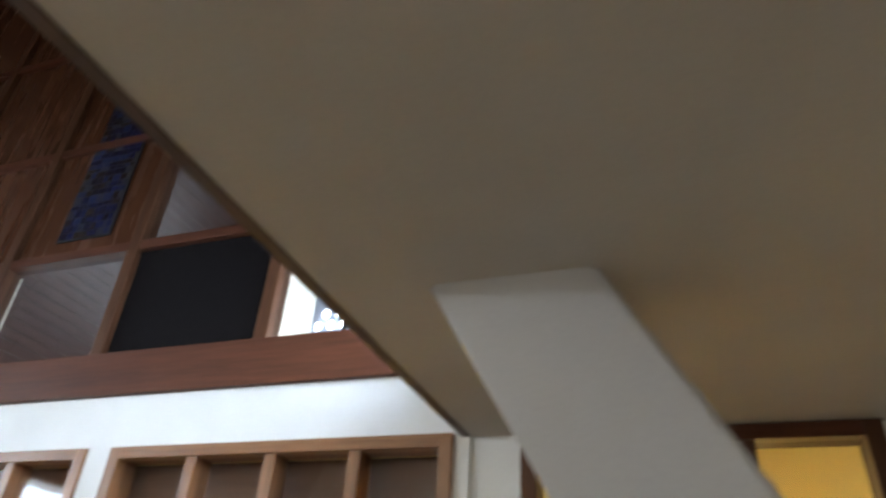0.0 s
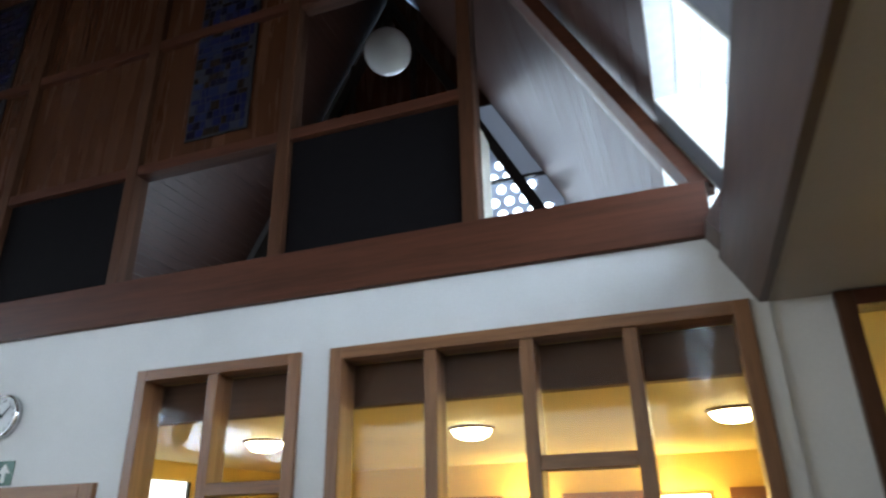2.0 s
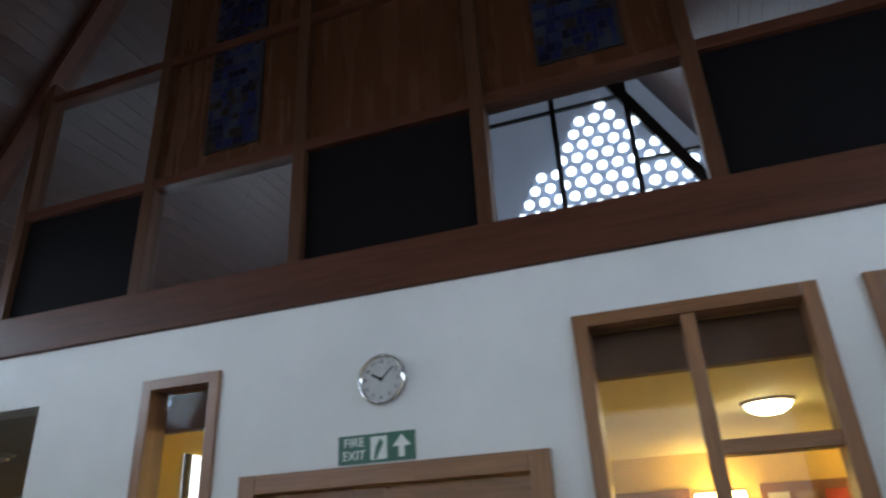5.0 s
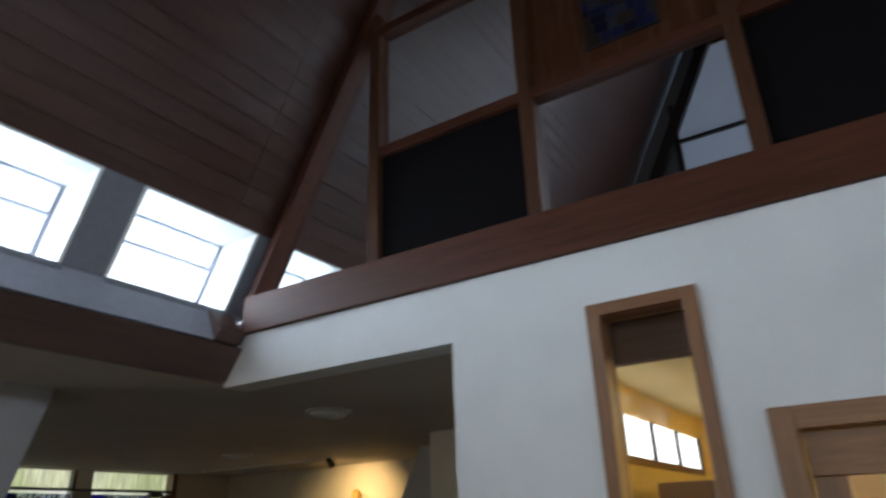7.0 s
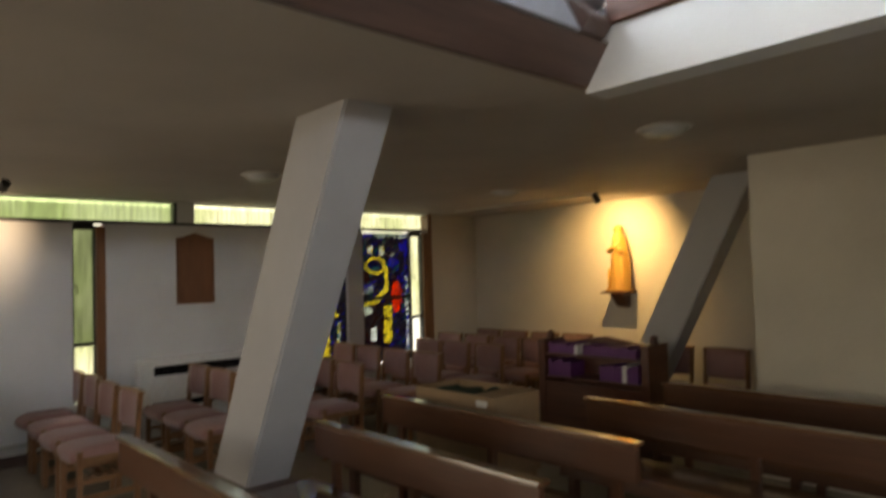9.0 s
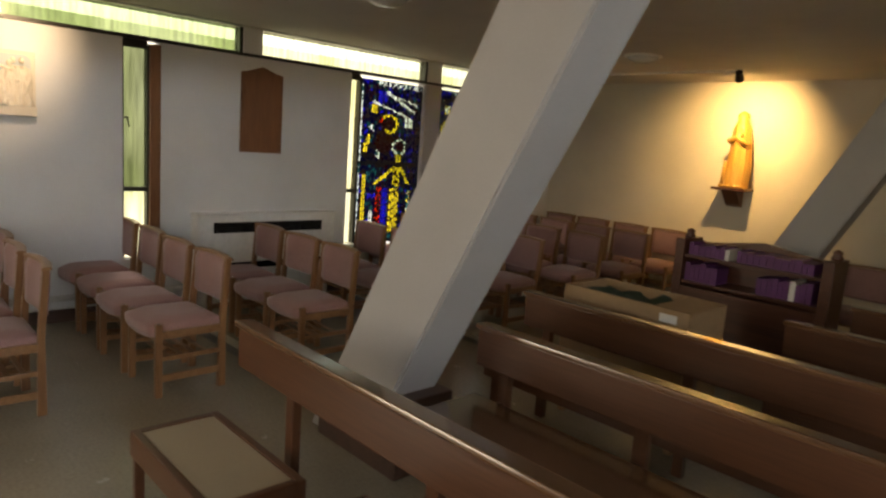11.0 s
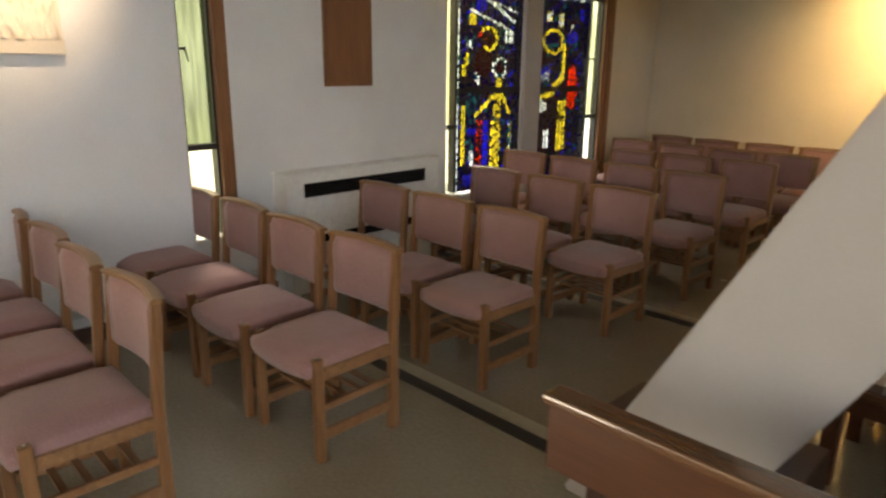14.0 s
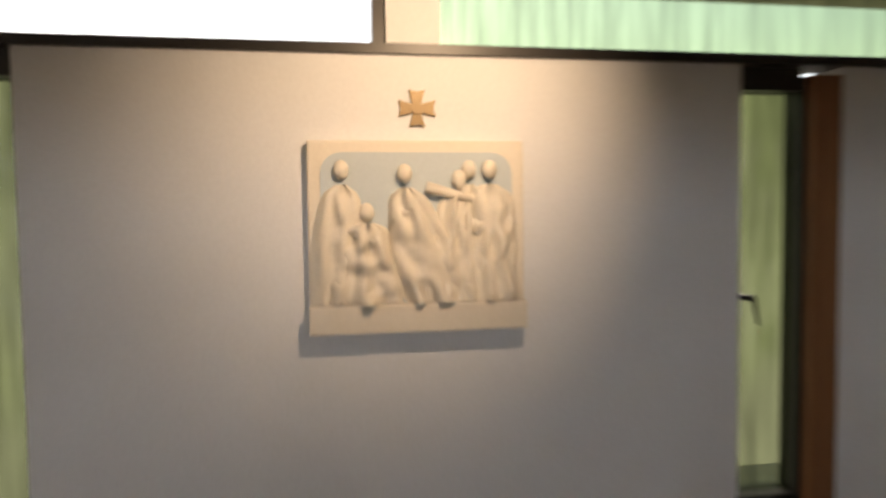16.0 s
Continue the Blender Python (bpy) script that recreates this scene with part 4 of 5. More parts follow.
part("ground", prism(pts, FACE + 0.05, FACE + 0.052, axis="x"), M_SKYB, rl, "pale blue ground")
rl.location.x = -0.018


def robed(bm, y, z0, h, w, lean, depth, seed):
    """One plain robed shape in half relief, with a round head."""
    n, rows = 18, 16
    rr = random.Random(seed)
    ph = rr.random() * 6
    body = h * 0.80
    rings = []
    for j in range(rows + 1):
        v = j / rows
        half = w * 1.22 * (0.56 - 0.16 * v + 0.07 * math.sin(v * 5 + ph)) * (1 if v < 0.86 else math.sqrt(max(0.08, 1 - ((v - 0.86) / 0.15) ** 2)))
        ring = []
        for i in range(n + 1):
            u = -1 + 2 * i / n
            d = depth * math.sqrt(max(0, 1 - u * u))
            d *= 1.25 * (1 + 0.9 * noise.noise((u * 2.6 + seed * 5, v * 7, seed))) + 0.45 * math.sin(u * 8 + ph + v * 3.0) * (1 - 0.6 * v) + 0.12 * math.sin(v * 17 + u * 5 + ph)
            ring.append(bm.verts.new((FACE + 0.052 + max(0, d), y + lean * v * h + u * half, z0 + v * body)))
        rings.append(ring)
    for a, b in zip(rings, rings[1:]):
        for i in range(n):
            bm.faces.new((a[i], a[i + 1], b[i + 1], b[i]))
    m = Matrix.Translation((FACE + 0.055 + depth * 0.35, y + lean * h * 1.05, z0 + h * 0.90)) @ Matrix.Diagonal((0.8, 0.85, 1.1, 1))
    bmesh.ops.create_uvsphere(bm, u_segments=14, v_segments=10, radius=0.021, matrix=m)


arms = {1: ((1.15, 1.79), (1.205, 1.765)), 2: ((1.285, 1.86), (1.235, 1.815)), 3: ((1.315, 1.895), (1.425, 1.865)), 5: ((1.46, 1.82), (1.43, 1.785))}
for k, (y, h, w, lean, dep) in enumerate(((1.100, 0.345, 0.092, 0.05, 0.018), (1.165, 0.235, 0.125, 0.04, 0.027), (1.335, 0.335, 0.112, -0.20, 0.028), (1.360, 0.320, 0.098, 0.10, 0.020), (1.418, 0.345, 0.080, 0.0, 0.016), (1.485, 0.345, 0.100, -0.05, 0.025))):
    bm = bmesh.new()
    robed(bm, y, rz0 + 0.070, h, w, lean, dep, k)
    if k in arms:
        (ya, za), (yb, zb) = arms[k]
        cyl((FACE + 0.070, ya, za), (FACE + 0.072, yb, zb), 0.014, 8, 0.009, bm)
    part("relief_figure", bm, M_STONE, rl, smooth=True)
part("ledge", box(FACE + 0.05, FACE + 0.080, ry0, ry1, rz0, rz0 + 0.068, 0.005), M_STONE, rl)

cr = thing("wall_cross", "small golden cross with flared arms above the relief", "cross")
bm = bmesh.new()
for a in range(4):
    c, s = round(math.cos(a * math.pi / 2)), round(math.sin(a * math.pi / 2))
    pts = [(0.010, 0.0), (0.010, 0.010), (0.044, 0.019), (0.039, 0.0), (0.044, -0.019), (0.010, -0.010)]
    prism([(1.301 + p * c - q * s, 2.084 + p * s + q * c) for p, q in pts], FACE, FACE + 0.008, bm, axis="x")
part("arms", bm, M_BRASS, cr)
part("boss", cyl((FACE + 0.002, 1.301, 2.084), (FACE + 0.011, 1.301, 2.084), 0.015, 16), M_BRASS, cr)


def spotlight(at, target, energy, cone, col, blend_=0.6):
    e = thing("spotlight", "small black ceiling spotlight, lit", "spotlight", "ceiling spotlights", at=at)
    part("bracket", cyl((0, 0, 0), (0, 0, ZC - at[2]), 0.010, 8), M_DARK, e)
    d = (Vector(target) - Vector(at)).normalized()
    part("housing", cyl(-d * 0.07, d * 0.035, 0.032, 16, 0.042), M_DARK, e)
    lamp = new("spot_beam", bpy.data.lights.new("spot_beam", "SPOT"))
    lamp.data.energy, lamp.data.spot_size, lamp.data.spot_blend, lamp.data.color, lamp.data.shadow_soft_size = energy, radians(cone), blend_, col, 0.012
    lamp.matrix_world = look(Vector(at) + d * 0.05, target)
    return e


spotlight((-11.80, 1.46, 2.40), (FACE, 1.29, 2.10), RELIEF_SPOT * 1.15, 80, (1.0, 0.76, 0.50), 1.0)
spotlight((-9.94, 6.74, 2.40), (-10.17, YB, 1.82), STATUE_SPOT, 110, (1.0, 0.68, 0.28), 1.0)
tr = thing("lighting_track", "thin pale lighting track on the ceiling", "lighting track")
part("track", box(-12.2, -9.9, 6.70, 6.73, ZC - 0.02, ZC), M_PIPE, tr)

# ---- statue on its bracket ----
bk = thing("wall_bracket", "dark wooden wall bracket under the statue", "bracket")
part("shelf", box(-10.36, -10.00, YB - 0.24, YB, 1.315, 1.345, 0.006), M_SHELF, bk)
part("corbel", prism([(YB - 0.20, 1.315), (YB, 1.315), (YB, 1.14), (YB - 0.06, 1.17)], -10.26, -10.10, axis="x"), M_SHELF, bk)
bm = bmesh.new()
n, rows = 28, 26
rings = []
H = 0.80
for j in range(rows + 1):
    v = j / rows
    if v < 0.80:
        rx = 0.112 - 0.034 * v * v + 0.010 * math.sin(v * 5.2)
        ryy = 0.105 - 0.02 * v
    elif v < 0.88:
        k = (v - 0.80) / 0.08
        rx, ryy = 0.082 - 0.034 * k, 0.089 - 0.041 * k
    else:
        k = (v - 0.925) / 0.078
        rx = ryy = max(0.048 if v < 0.93 else 0.0, 0.060 * math.sqrt(max(0.03, 1 - k * k)))
    off = 0.012 * math.sin(v * 4)
    ring = []
    for i in range(n):
        a = 2 * math.pi * i / n
        fold = 1 + (0.09 * math.sin(a * 7 + v * 3) + 0.05 * math.sin(a * 11 - v * 5)) * (v < 0.78)
        ring.append(bm.verts.new((-10.15 + off + rx * fold * math.cos(a), YB - 0.125 + ryy * fold * math.sin(a), 1.345 + v * H)))
    rings.append(ring)
for a, b in zip(rings, rings[1:]):
    for i in range(n):
        bm.faces.new((a[i], a[(i + 1) % n], b[(i + 1) % n], b[i]))
bm.faces.new(rings[0][::-1]), bm.faces.new(rings[-1])
cyl((-10.24, YB - 0.21, 1.83), (-10.10, YB - 0.235, 1.90), 0.034, 10, 0.026, bm)
cyl((-10.05, YB - 0.20, 1.80), (-10.16, YB - 0.24, 1.88), 0.034, 10, 0.026, bm)
cyl((-10.28, YB - 0.17, 1.36), (-10.26, YB - 0.19, 1.62), 0.022, 8, 0.018, bm)
box(-10.29, -10.03, YB - 0.225, YB - 0.02, 1.346, 1.378, bm=bm)
tagged(part("statue", bm, M_GOLD, smooth=True), "gilded carved statue of a robed figure on a bracket", "statue")

# ---- ceiling lights of the aisle, unlit ----
for x, y in ((-7.72, 4.25), (-10.35, 5.70), (-10.6, 3.05), (-9.5, -0.5)):
    e = thing("ceiling_light", "unlit flush round ceiling light with a pale bowl", "ceiling light", "flush aisle lights", at=(x, y, ZC))
    part("rim", lathe([(0.15, -0.012), (0.165, -0.006), (0.165, 0.0)], 28), M_PIPE, e, smooth=True)
    part("bowl", lathe([(0.02, -0.062), (0.07, -0.056), (0.115, -0.036), (0.135, -0.012)], 28), M_OPAL, e, smooth=True)

# ---- clock and sign ----
ck = thing("wall_clock", "round pale grey wall clock with a silver rim and black pointers", "clock")
cx, cz, cy = -4.07, 2.330, YN
turn = Matrix.Translation((cx, cy, cz)) @ Matrix.Rotation(radians(90), 4, "X")
bm = lathe([(0.104, 0.0), (0.107, 0.02), (0.100, 0.034), (0.092, 0.030), (0.090, 0.022)], 40)
bmesh.ops.transform(bm, matrix=turn, verts=bm.verts)
part("rim", bm, M_CHROME, ck, "silver rim", smooth=True)
bm = cyl((0, 0, 0.02), (0, 0, 0.0235), 0.092, 40)
bmesh.ops.transform(bm, matrix=turn, verts=bm.verts)
part("dial", bm, M_DIAL, ck)
for h in range(12):
    a = math.radians(90 - h * 30)
    words(str(12 if h == 0 else h), 0.022, turn @ Matrix.Translation((0.073 * math.cos(a), 0.073 * math.sin(a), 0.025)), M_BLACK, ck, "numeral")
for ang, ln, w in ((48, 0.070, 0.003), (-62, 0.048, 0.0045)):
    a = math.radians(90 - ang)
    bm = box(-w, w, -0.012, ln, 0.026, 0.0275)
    bmesh.ops.transform(bm, matrix=turn @ Matrix.Rotation(a - math.pi / 2, 4, "Z"), verts=bm.verts)
    part("pointer", bm, M_BLACK, ck)

sg = thing("exit_sign", "green fire exit sign with white lettering and an arrow", "exit sign")
sx0, sx1, sz0, sz1, sy = -4.272, -3.938, 2.008, 2.120, YN
part("plate", box(sx0, sx1, sy - 0.004, sy, sz0, sz1), M_SIGN, sg)
up = Matrix.Rotation(radians(90), 4, "X")
w3 = (sx1 - sx0)
for txt, z in (("FIRE", 2.090), ("EXIT", 2.040)):
    words(txt, 0.050, Matrix.Translation((sx0 + w3 * 0.21, sy - 0.005, z)) @ up, M_SIGNW, sg)
part("door_symbol", box(sx0 + w3 * 0.43, sx0 + w3 * 0.64, sy - 0.0055, sy - 0.004, sz0 + 0.012, sz1 - 0.012), M_SIGNW, sg, "white doorway symbol")
bm = prism([(sx0 + w3 * 0.47, sz0 + 0.015), (sx0 + w3 * 0.51, sz0 + 0.015), (sx0 + w3 * 0.60, sz0 + 0.075), (sx0 + w3 * 0.56, sz0 + 0.092), (sx0 + w3 * 0.50, sz0 + 0.06)], sy - 0.0065, sy - 0.0055)
part("slanted_bar", bm, M_SIGN, sg)
ax = sx0 + w3 * 0.83
part("arrow", prism([(ax - 0.012, sz0 + 0.014), (ax + 0.012, sz0 + 0.014), (ax + 0.012, sz0 + 0.056), (ax + 0.038, sz0 + 0.056), (ax, sz1 - 0.012), (ax - 0.038, sz0 + 0.056), (ax - 0.012, sz0 + 0.056)], sy - 0.0055, sy - 0.004), M_SIGNW, sg, "white arrow")


# ---- chairs ----
def build_chair():
    e = thing("chair", "beech chair with mauve tweed seat and back pads", "chair", "rows of upholstered chairs")
    w = 0.225
    for sx in (-1, 1):
        part("leg", box(*sorted((sx * w, sx * (w - 0.035))), -0.40, -0.36, 0.0, 0.474, 0.006), M_CHAIR, e)
        part("screw_cap", lathe([(0.008, 0.0), (0.007, 0.004), (0.003, 0.006)], 10, (sx * (w - 0.017), -0.38, 0.474)), M_CHROME, e, "small bright screw cap", smooth=True)
        bm = prism([(-0.02, 0.0), (0.025, 0.0), (0.022, 0.45), (0.048, 0.845), (0.018, 0.845), (-0.012, 0.45)], *sorted((sx * w, sx * (w - 0.032))), axis="x")
        part("leg", bm, M_CHAIR, e, "tall rear leg that carries the back")
        part("side_rail", box(*sorted((sx * (w - 0.004), sx * (w - 0.026))), -0.36, -0.012, 0.375, 0.425, 0.004), M_CHAIRX, e)
        part("stretcher", box(*sorted((sx * (w - 0.006), sx * (w - 0.028))), -0.36, -0.012, 0.235, 0.265, 0.004), M_CHAIRX, e)
        part("stretcher", box(*sorted((sx * (w - 0.006), sx * (w - 0.028))), -0.36, -0.012, 0.10, 0.145, 0.004), M_CHAIRX, e)
    part("front_rail", box(-0.19, 0.19, -0.392, -0.368, 0.36, 0.415, 0.004), M_CHAIRX, e)
    part("rear_rail", box(-0.193, 0.193, -0.005, 0.015, 0.36, 0.42, 0.004), M_CHAIRX, e)
    for k in range(4):
        part("book_rack_slat", box(-0.196, 0.196, -0.30 + k * 0.075, -0.275 + k * 0.075, 0.225, 0.235), M_CHAIRX, e)
    # seat pad with a crowned top
    bm = bmesh.new()
    nx, ny = 8, 8
    def pad(i, j):
        u, v = -1 + 2 * i / nx, -1 + 2 * j / ny
        su = math.copysign(abs(u) ** 0.85, u)
        edge = max(abs(u), abs(v))
        x = su * 0.198
        y = -0.212 + math.copysign(abs(v) ** 0.9, v) * 0.208 - 0.012 * (1 - u * u) * (v < 0)
        z = 0.484 + 0.016 * (1 - u ** 4) * (1 - v ** 4) - 0.016 * (edge > 0.9) - 0.010 * (v < -0.5)
        return x, y, z
    top = [[bm.verts.new(pad(i, j)) for j in range(ny + 1)] for i in range(nx + 1)]
    for i in range(nx):
        for j in range(ny):
            bm.faces.new((top[i][j], top[i + 1][j], top[i + 1][j + 1], top[i][j + 1]))
    rim = [top[i][0] for i in range(nx + 1)] + [top[nx][j] for j in range(1, ny + 1)] + [top[i][ny] for i in range(nx - 1, -1, -1)] + [top[0][j] for j in range(ny - 1, 0, -1)]
    m = len(rim)
    rings = [rim]
    for grow, z in ((0.006, -0.012), (0.007, -0.040), (0.002, None)):
        ring = []
        for v in rim:
            out = Vector((v.co.x, v.co.y + 0.212, 0)).normalized() * grow
            sag = 0.014 * max(0.0, 1 - (v.co.x / 0.2) ** 2) * (v.co.y < -0.30)
            ring.append(bm.verts.new((v.co.x + out.x, v.co.y + out.y, (v.co.z + z) if z is not None else 0.396 - sag)))
        rings.append(ring)
    for top_ring, next_ring in zip(rings, rings[1:]):
        for k in range(m):
            bm.faces.new((top_ring[k], top_ring[(k + 1) % m], next_ring[(k + 1) % m], next_ring[k]))
    bm.faces.new(rings[-1])
    part("seat", bm, M_FAB, e, "mauve tweed seat pad", smooth=True)
    # curved back pad and its top rail
    bm = bmesh.new()
    nx = 10
    sec = [(0.0, 0.555), (-0.016, 0.58), (-0.018, 0.80), (-0.006, 0.838), (0.020, 0.838), (0.028, 0.80), (0.022, 0.58), (0.010, 0.555)]
    rings = []
    for i in range(nx + 1):
        u = -1 + 2 * i / nx
        bow = 0.030 * (1 - u * u)
        drop = 0.012 * (1 - u * u)
        rings.append([bm.verts.new((u * 0.196, 0.02 + y + bow + (z - 0.575) * 0.04, z - drop * (z < 0.62))) for y, z in sec])
    for a, b in zip(rings, rings[1:]):
        for k in range(len(sec)):
            bm.faces.new((a[k], a[(k + 1) % len(sec)], b[(k + 1) % len(sec)], b[k]))
    bm.faces.new(rings[0]), bm.faces.new(rings[-1][::-1])
    back = part("backrest", bm, M_FAB, e, "curved mauve tweed back pad", smooth=True)
    bm = bmesh.new()
    sec = [(-0.012, 0.839), (-0.012, 0.852), (0.0, 0.858), (0.028, 0.858), (0.038, 0.850), (0.038, 0.839)]
    rings = []
    for i in range(nx + 1):
        u = -1 + 2 * i / nx
        rings.append([bm.verts.new((u * 0.228, 0.022 + y + 0.030 * (1 - u * u), z + 0.006 * (1 - u * u))) for y, z in sec])
    for a, b in zip(rings, rings[1:]):
        for k in range(len(sec)):
            bm.faces.new((a[k], a[(k + 1) % len(sec)], b[(k + 1) % len(sec)], b[k]))
    bm.faces.new(rings[0]), bm.faces.new(rings[-1][::-1])
    part("top_rail", bm, M_CHAIRX, e, "pale beech top rail")
    for ob in e.children:
        for v in ob.data.vertices:
            v.co.z *= 0.935
    return e


chair = build_chair()
spots = []
rc = random.Random(4)
# each row: its line, the aisle-side chair, how many chairs towards the windows
for y, x, n in ((0.27, -11.18, 3), (1.19, -11.16, 4), (2.13, -11.09, 4), (3.06, -11.04, 3), (4.08, -10.98, 3), (5.02, -10.95, 4), (5.93, -10.93, 3), (6.68, -10.85, 4), (7.38, -10.78, 4)):
    for k in range(n):
        spots.append((x - 0.515 * k + rc.uniform(-0.012, 0.012), y + rc.uniform(-0.015, 0.015), rc.uniform(-2.0, 2.0)))
for x in (-9.20, -8.64):
    spots.append((x, 6.89, rc.uniform(-2.0, 2.0)))
chair.matrix_basis = pose(spots[0][0], spots[0][1], 0, 0, 0, spots[0][2])
for x, y, r in spots[1:]:
    copy_thing(chair, pose(x, y, 0, 0, 0, r))


# ---- pews ----
def pew(x0, x1, yb, label, seat_from=None, inset=0.12):
    e = thing("pew", label, "pew", "varnished pews", at=(x0, yb, 0))
    L = x1 - x0
    part("backrest", box(0, L, -0.018, 0.018, 0.545, 0.725, 0.006), M_PEW, e)
    part("top_rail", box(-0.012, L + 0.012, -0.034, 0.046, 0.726, 0.752, 0.008), M_PEWSEAT, e)
    s0 = (seat_from - x0) if seat_from is not None else 0.06
    part("seat", box(s0, L - 0.06, -0.45, -0.075, 0.405, 0.437, 0.008), M_PEWSEAT, e)
    part("seat_apron", box(s0 + 0.02, L - 0.08, -0.425, -0.40, 0.33, 0.404, 0.003), M_PEW, e)
    n = max(2, int(round(L / 1.1)) + 1)
    for i in range(n):
        x = inset + (L - inset - 0.18) * i / (n - 1)
        part("post", box(x, x + 0.055, 0.019, 0.060, 0.0, 0.715, 0.004), M_PEW, e)
        if x > s0:
            part("leg", box(x, x + 0.055, -0.40, -0.345, 0.0, 0.404, 0.004), M_PEW, e)
            part("brace", box(x + 0.01, x + 0.045, -0.345, 0.018, 0.34, 0.395, 0.003), M_PEW, e)
    part("kneeler_shelf", box(0.1, L - 0.1, 0.061, 0.17, 0.515, 0.53, 0.003), M_PEW, e)
    return e


pew(-9.76, -7.50, 1.72, "long varnished oak pew in front of the column", -8.72, 0.36)
pew(-9.21, -7.46, 2.67, "varnished oak pew beside the leaning column")
pew(-9.58, -7.50, 3.46, "varnished oak pew with a box of cloth behind it")
pew(-8.40, -6.20, 4.30, "varnished oak pew in the dim chapel")
pew(-8.30, -6.20, 5.15, "varnished oak pew near the bookcase")

# low kneeler beside the first pew: a timber frame round a beige pad
kn = thing("kneeler", "low wooden kneeler with an inset beige vinyl pad", "kneeler")
kx0, kx1, ky0, ky1, kz = -9.86, -9.10, 1.28, 1.66, 0.31
for y in (ky0, ky1 - 0.035):
    part("rail", box(kx0, kx1, y, y + 0.035, kz - 0.11, kz, 0.005), M_PEW, kn)
for x in (kx0, kx1 - 0.035):
    part("rail", box(x, x + 0.035, ky0 + 0.036, ky1 - 0.036, kz - 0.11, kz, 0.005), M_PEW, kn)
    for y in (ky0 + 0.01, ky1 - 0.05):
        part("leg", box(x + 0.002, x + 0.033, y, y + 0.04, 0, kz - 0.109, 0.004), M_PEW, kn)
part("pad", box(kx0 + 0.037, kx1 - 0.037, ky0 + 0.037, ky1 - 0.037, kz - 0.06, kz - 0.004, 0.006), M_VINYL, kn, "worn beige vinyl pad")

# box of dark green cloth on a stand behind the third pew
cb = thing("storage_box", "open brown wooden box holding dark green cloth", "storage box")
bx0, bx1, by0, by1, bz0, bz1 = -9.46, -8.66, 3.66, 4.10, 0.0, 0.80
part("panel", box(bx0, bx1, by0, by0 + 0.02, bz0 + 0.3, bz1, 0.003), M_CARD, cb)
part("panel", box(bx0, bx1, by1 - 0.02, by1, bz0 + 0.3, bz1, 0.003), M_CARD, cb)
part("panel", box(bx0, bx0 + 0.02, by0 + 0.02, by1 - 0.02, bz0 + 0.3, bz1, 0.003), M_CARD, cb)
part("panel", box(bx1 - 0.22, bx1, by0 + 0.02, by1 - 0.02, bz0 + 0.3, bz1 - 0.002, 0.003), M_CARD, cb)
part("base", box(bx0, bx1, by0, by1, bz0 + 0.26, bz0 + 0.298), M_CARD, cb)
for x in (bx0 + 0.02, bx1 - 0.06):
    for y in (by0 + 0.02, by1 - 0.06):
        part("foot", box(x, x + 0.04, y, y + 0.04, 0, bz0 + 0.26), M_CARD, cb)
part("paper_label", box(bx1 - 0.17, bx1 - 0.07, by0 - 0.002, by0, bz1 - 0.075, bz1 - 0.03), M_PAPER, cb, "white paper label")
bm = bmesh.new()
gx, gy = 22, 10
g = [[bm.verts.new((bx0 + 0.025 + (bx1 - bx0 - 0.26) * i / gx, by0 + 0.025 + (by1 - by0 - 0.05) * j / gy, 0.755 + 0.05 * noise.noise((i * 0.33, j * 0.4, 3.3)))) for j in range(gy + 1)] for i in range(gx + 1)]
for i in range(gx):
    for j in range(gy):
        bm.faces.new((g[i][j], g[i + 1][j], g[i + 1][j + 1], g[i][j + 1]))
part("cloth", bm, M_GREEN, cb, "crumpled dark green cloth", smooth=True)

# bookcase with purple books
bc = thing("bookcase", "dark stained low bookcase with a shaped top rail", "bookcase")
b0, b1, byf, byb = -9.57, -8.46, 5.20, 5.50
for x in (b0, b1 - 0.07):
    post = part("corner_post", box(x, x + 0.07, byf, byb, 0, 1.0, 0.005), M_SHELF, bc)
    part("finial", lathe([(0.034, 0.0), (0.040, 0.02), (0.026, 0.035), (0.034, 0.055), (0.012, 0.072)], 14, (x + 0.035, (byf + byb) / 2, 1.0)), M_SHELF, post, smooth=True)
for z in (0.10, 0.42, 0.66, 0.86):
    part("shelf", box(b0 + 0.07, b1 - 0.07, byf + 0.02, byb - 0.02, z, z + 0.022, 0.003), M_SHELF, bc)
part("back_panel", box(b0 + 0.07, b1 - 0.07, byb - 0.019, byb - 0.002, 0.05, 0.97), M_SHELF, bc)
part("front_panel", box(b0 + 0.07, b1 - 0.07, byf + 0.004, byf + 0.019, 0.08, 0.64, 0.003), M_SHELF, bc, "plain dark lower panel")
pts = [(b0 + 0.07, 0.96), (b0 + 0.25, 0.985), ((b0 + b1) / 2, 1.03), (b1 - 0.25, 0.985), (b1 - 0.07, 0.96), (b1 - 0.07, 0.91), (b0 + 0.07, 0.91)]
part("top_rail", prism(pts, byb - 0.05, byb - 0.02), M_SHELF, bc)
rb = random.Random(8)
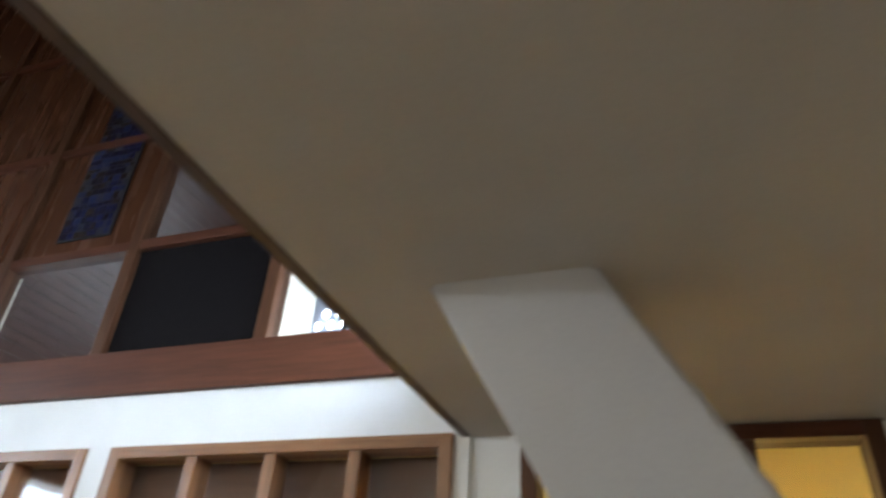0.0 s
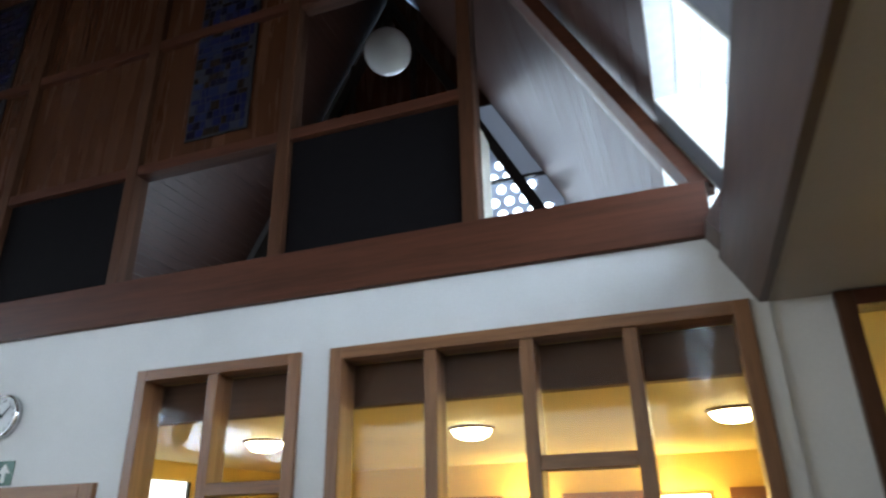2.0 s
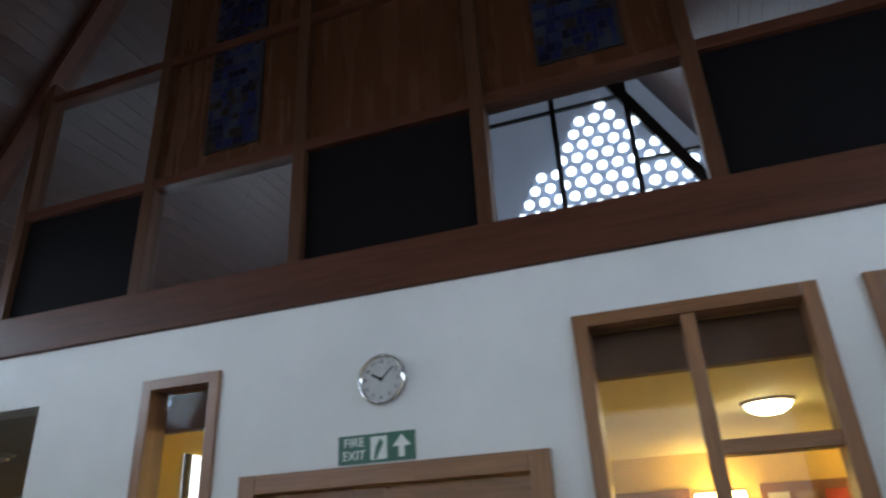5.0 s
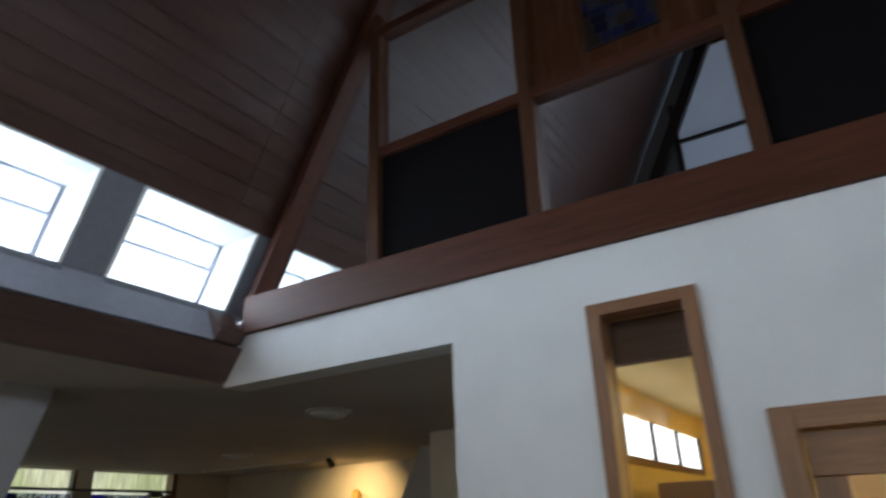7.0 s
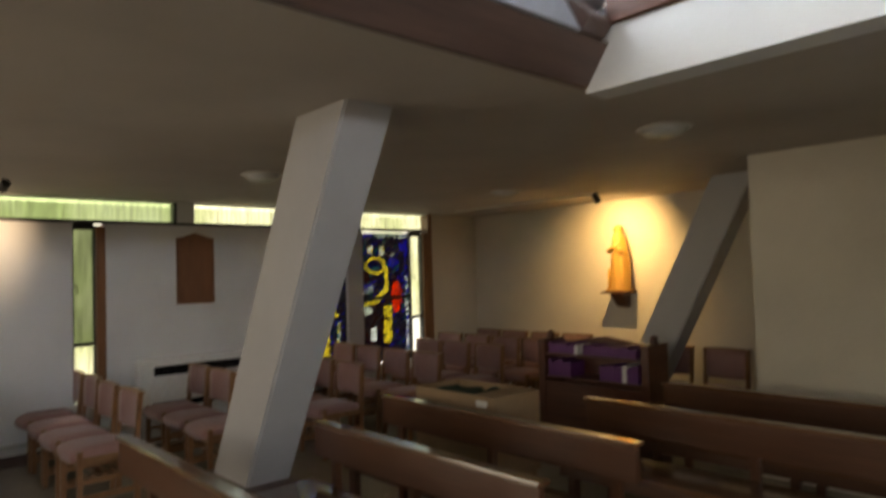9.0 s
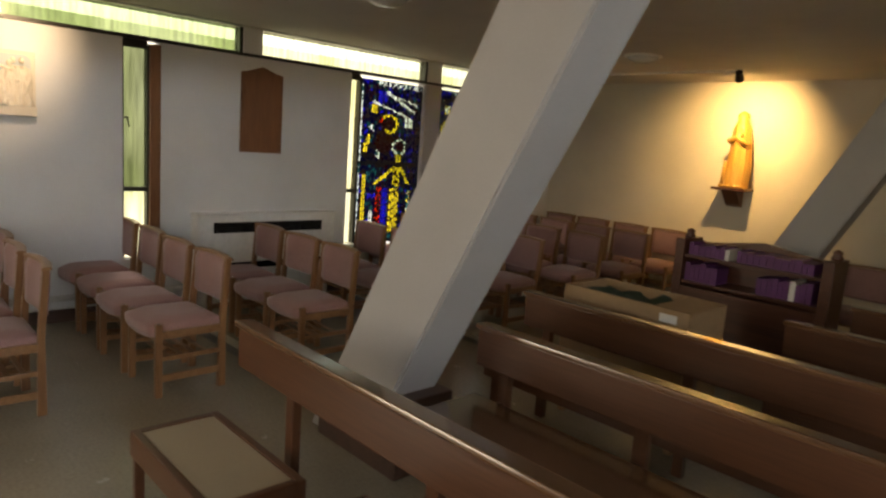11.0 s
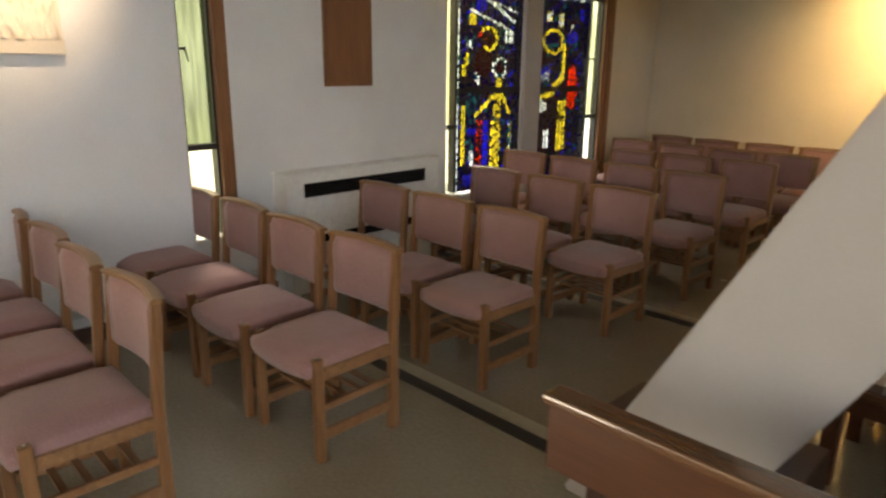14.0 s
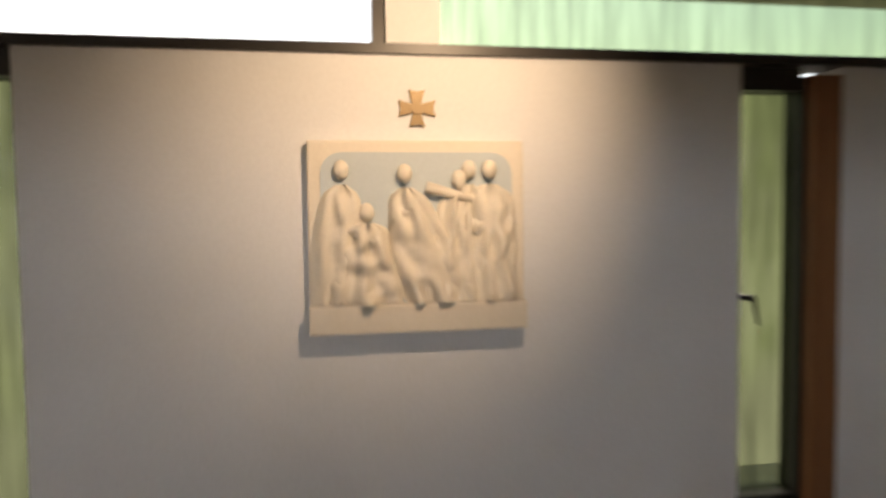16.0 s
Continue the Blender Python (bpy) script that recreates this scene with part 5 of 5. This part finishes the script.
for z, runs in ((0.882, ((b0 + 0.09, b0 + 0.40), (b0 + 0.46, b1 - 0.12))), (0.682, ((b0 + 0.08, b0 + 0.30), (b0 + 0.62, b1 - 0.12)))):
    for a, b in runs:
        x = a
        while x < b - 0.02:
            wd = rb.uniform(0.03, 0.052)
            hgt = rb.uniform(0.075, 0.10) if z > 0.8 else rb.uniform(0.12, 0.15)
            e = tagged(part("book", box(x, x + wd - 0.002, byf + 0.04, byb - 0.06, z, z + hgt, 0.002), M_PURPLE if rb.random() < 0.93 else M_PAPER), "small purple hymn book on the bookcase", "book", "hymn books on the bookcase")
            x += wd

# papers and dark books left on the third pew
for k, (x, y) in enumerate(((-9.38, 3.20), (-8.62, 3.22), (-8.48, 3.10))):
    bm = box(-0.10, 0.10, -0.07, 0.07, 0, 0.016 + 0.02 * (k == 0), 0.002)
    ob = tagged(part("paper_stack", bm, M_PAPER), "small stack of white leaflets on a pew seat", "papers", "leaflets on the pew")
    ob.matrix_basis = pose(x, y, 0.437, 0, 0, 20 * k - 15)
for k, (x, h) in enumerate(((-9.15, 0.055), (-9.02, 0.07), (-8.87, 0.05), (-8.74, 0.06), (-8.28, 0.05), (-8.12, 0.065))):
    ob = thing("hymn_book", "dark closed hymn book lying on a pew seat", "book", "hymn books on the pew", at=(x, 3.20 + 0.03 * (k % 2), 0.437))
    part("cover", box(-0.058, 0.058, -0.085, 0.085, 0, h, 0.004), M_BLACK, ob)
    part("pages", box(-0.0585, 0.054, -0.081, 0.081, 0.006, h - 0.006), M_PAPER, ob, "pale page edges")
    ob.rotation_euler.z = 0.2 * (k % 3) - 0.15

# ---- entrance hall ----
for x, y in ((-4.05, 5.25), (-2.40, 5.35), (-0.67, 5.35), (1.1, 5.35)):
    e = thing("ceiling_lamp", "lit round opal bowl lamp on the yellow ceiling", "ceiling lamp", "entrance hall lamps", at=(x, y, 2.44))
    part("rose", lathe([(0.16, -0.02), (0.17, -0.012), (0.17, 0.0)], 28), M_CHAIRX, e, smooth=True)
    part("bowl", lathe([(0.03, -0.085), (0.08, -0.078), (0.125, -0.052), (0.145, -0.02)], 28), M_LAMP, e, "glowing opal bowl", smooth=True)
for x in (-2.7, -1.1, 0.6):
    e = thing("wall_lamp", "lit box-shaped wall lamp with an amber shade", "wall lamp", "entrance hall wall lamps")
    part("shade", box(x - 0.24, x + 0.24, 8.02, 8.16, 1.72, 2.04, 0.01), M_WLAMP, e, "glowing amber shade")
    part("back_plate", box(x - 0.26, x + 0.26, 8.161, 8.20, 1.70, 2.06), M_FRAME, e)
for x in (-3.4, -1.9, -0.25, 1.3):
    e = thing("notice_board", "brown framed notice board with coloured papers", "notice board", "entrance hall notice boards")
    part("board", box(x - 0.42, x + 0.42, 8.17, 8.199, 1.1, 2.10), M_PLAQ, e)
    rr = random.Random(int(x * 10))
    for k in range(9):
        px, pz = x - 0.36 + (k % 3) * 0.25, 1.15 + (k // 3) * 0.31
        part("notice", box(px, px + 0.19, 8.164, 8.169, pz, pz + 0.24), rr.choice([M_RED, M_PAPER, M_CARD, M_PAPER]), e)
# no real window: a glowing strip imitates a skylight reflected in the panes
ws = thing("window_hall", "long glowing barred strip standing in for a skylight reflection", "window", kind="structure")
part("daylight", box(-5.699, -5.690, 3.9, 6.4, 2.02, 2.26), M_STRIP, ws, "glowing face in place of the reflection")
for y in (3.9, 4.5, 5.1, 5.7, 6.36):
    part("frame_bar", box(-5.699, -5.67, y, y + 0.04, 2.02, 2.26), M_DARK, ws)
part("frame_rail", box(-5.699, -5.668, 3.9, 6.4, 1.98, 2.019), M_FRAMEX, ws)
cab = thing("hall_cupboard", "tall olive-yellow cupboard in the entrance hall", "cupboard")
part("body", box(-5.55, -4.95, 4.6, 5.1, 0, 1.86, 0.006), M_CARD, cab)
part("door", box(-5.53, -5.26, 4.585, 4.599, 0.08, 1.83, 0.003), M_CARD, cab)
part("door", box(-5.24, -4.97, 4.585, 4.599, 0.08, 1.83, 0.003), M_CARD, cab)
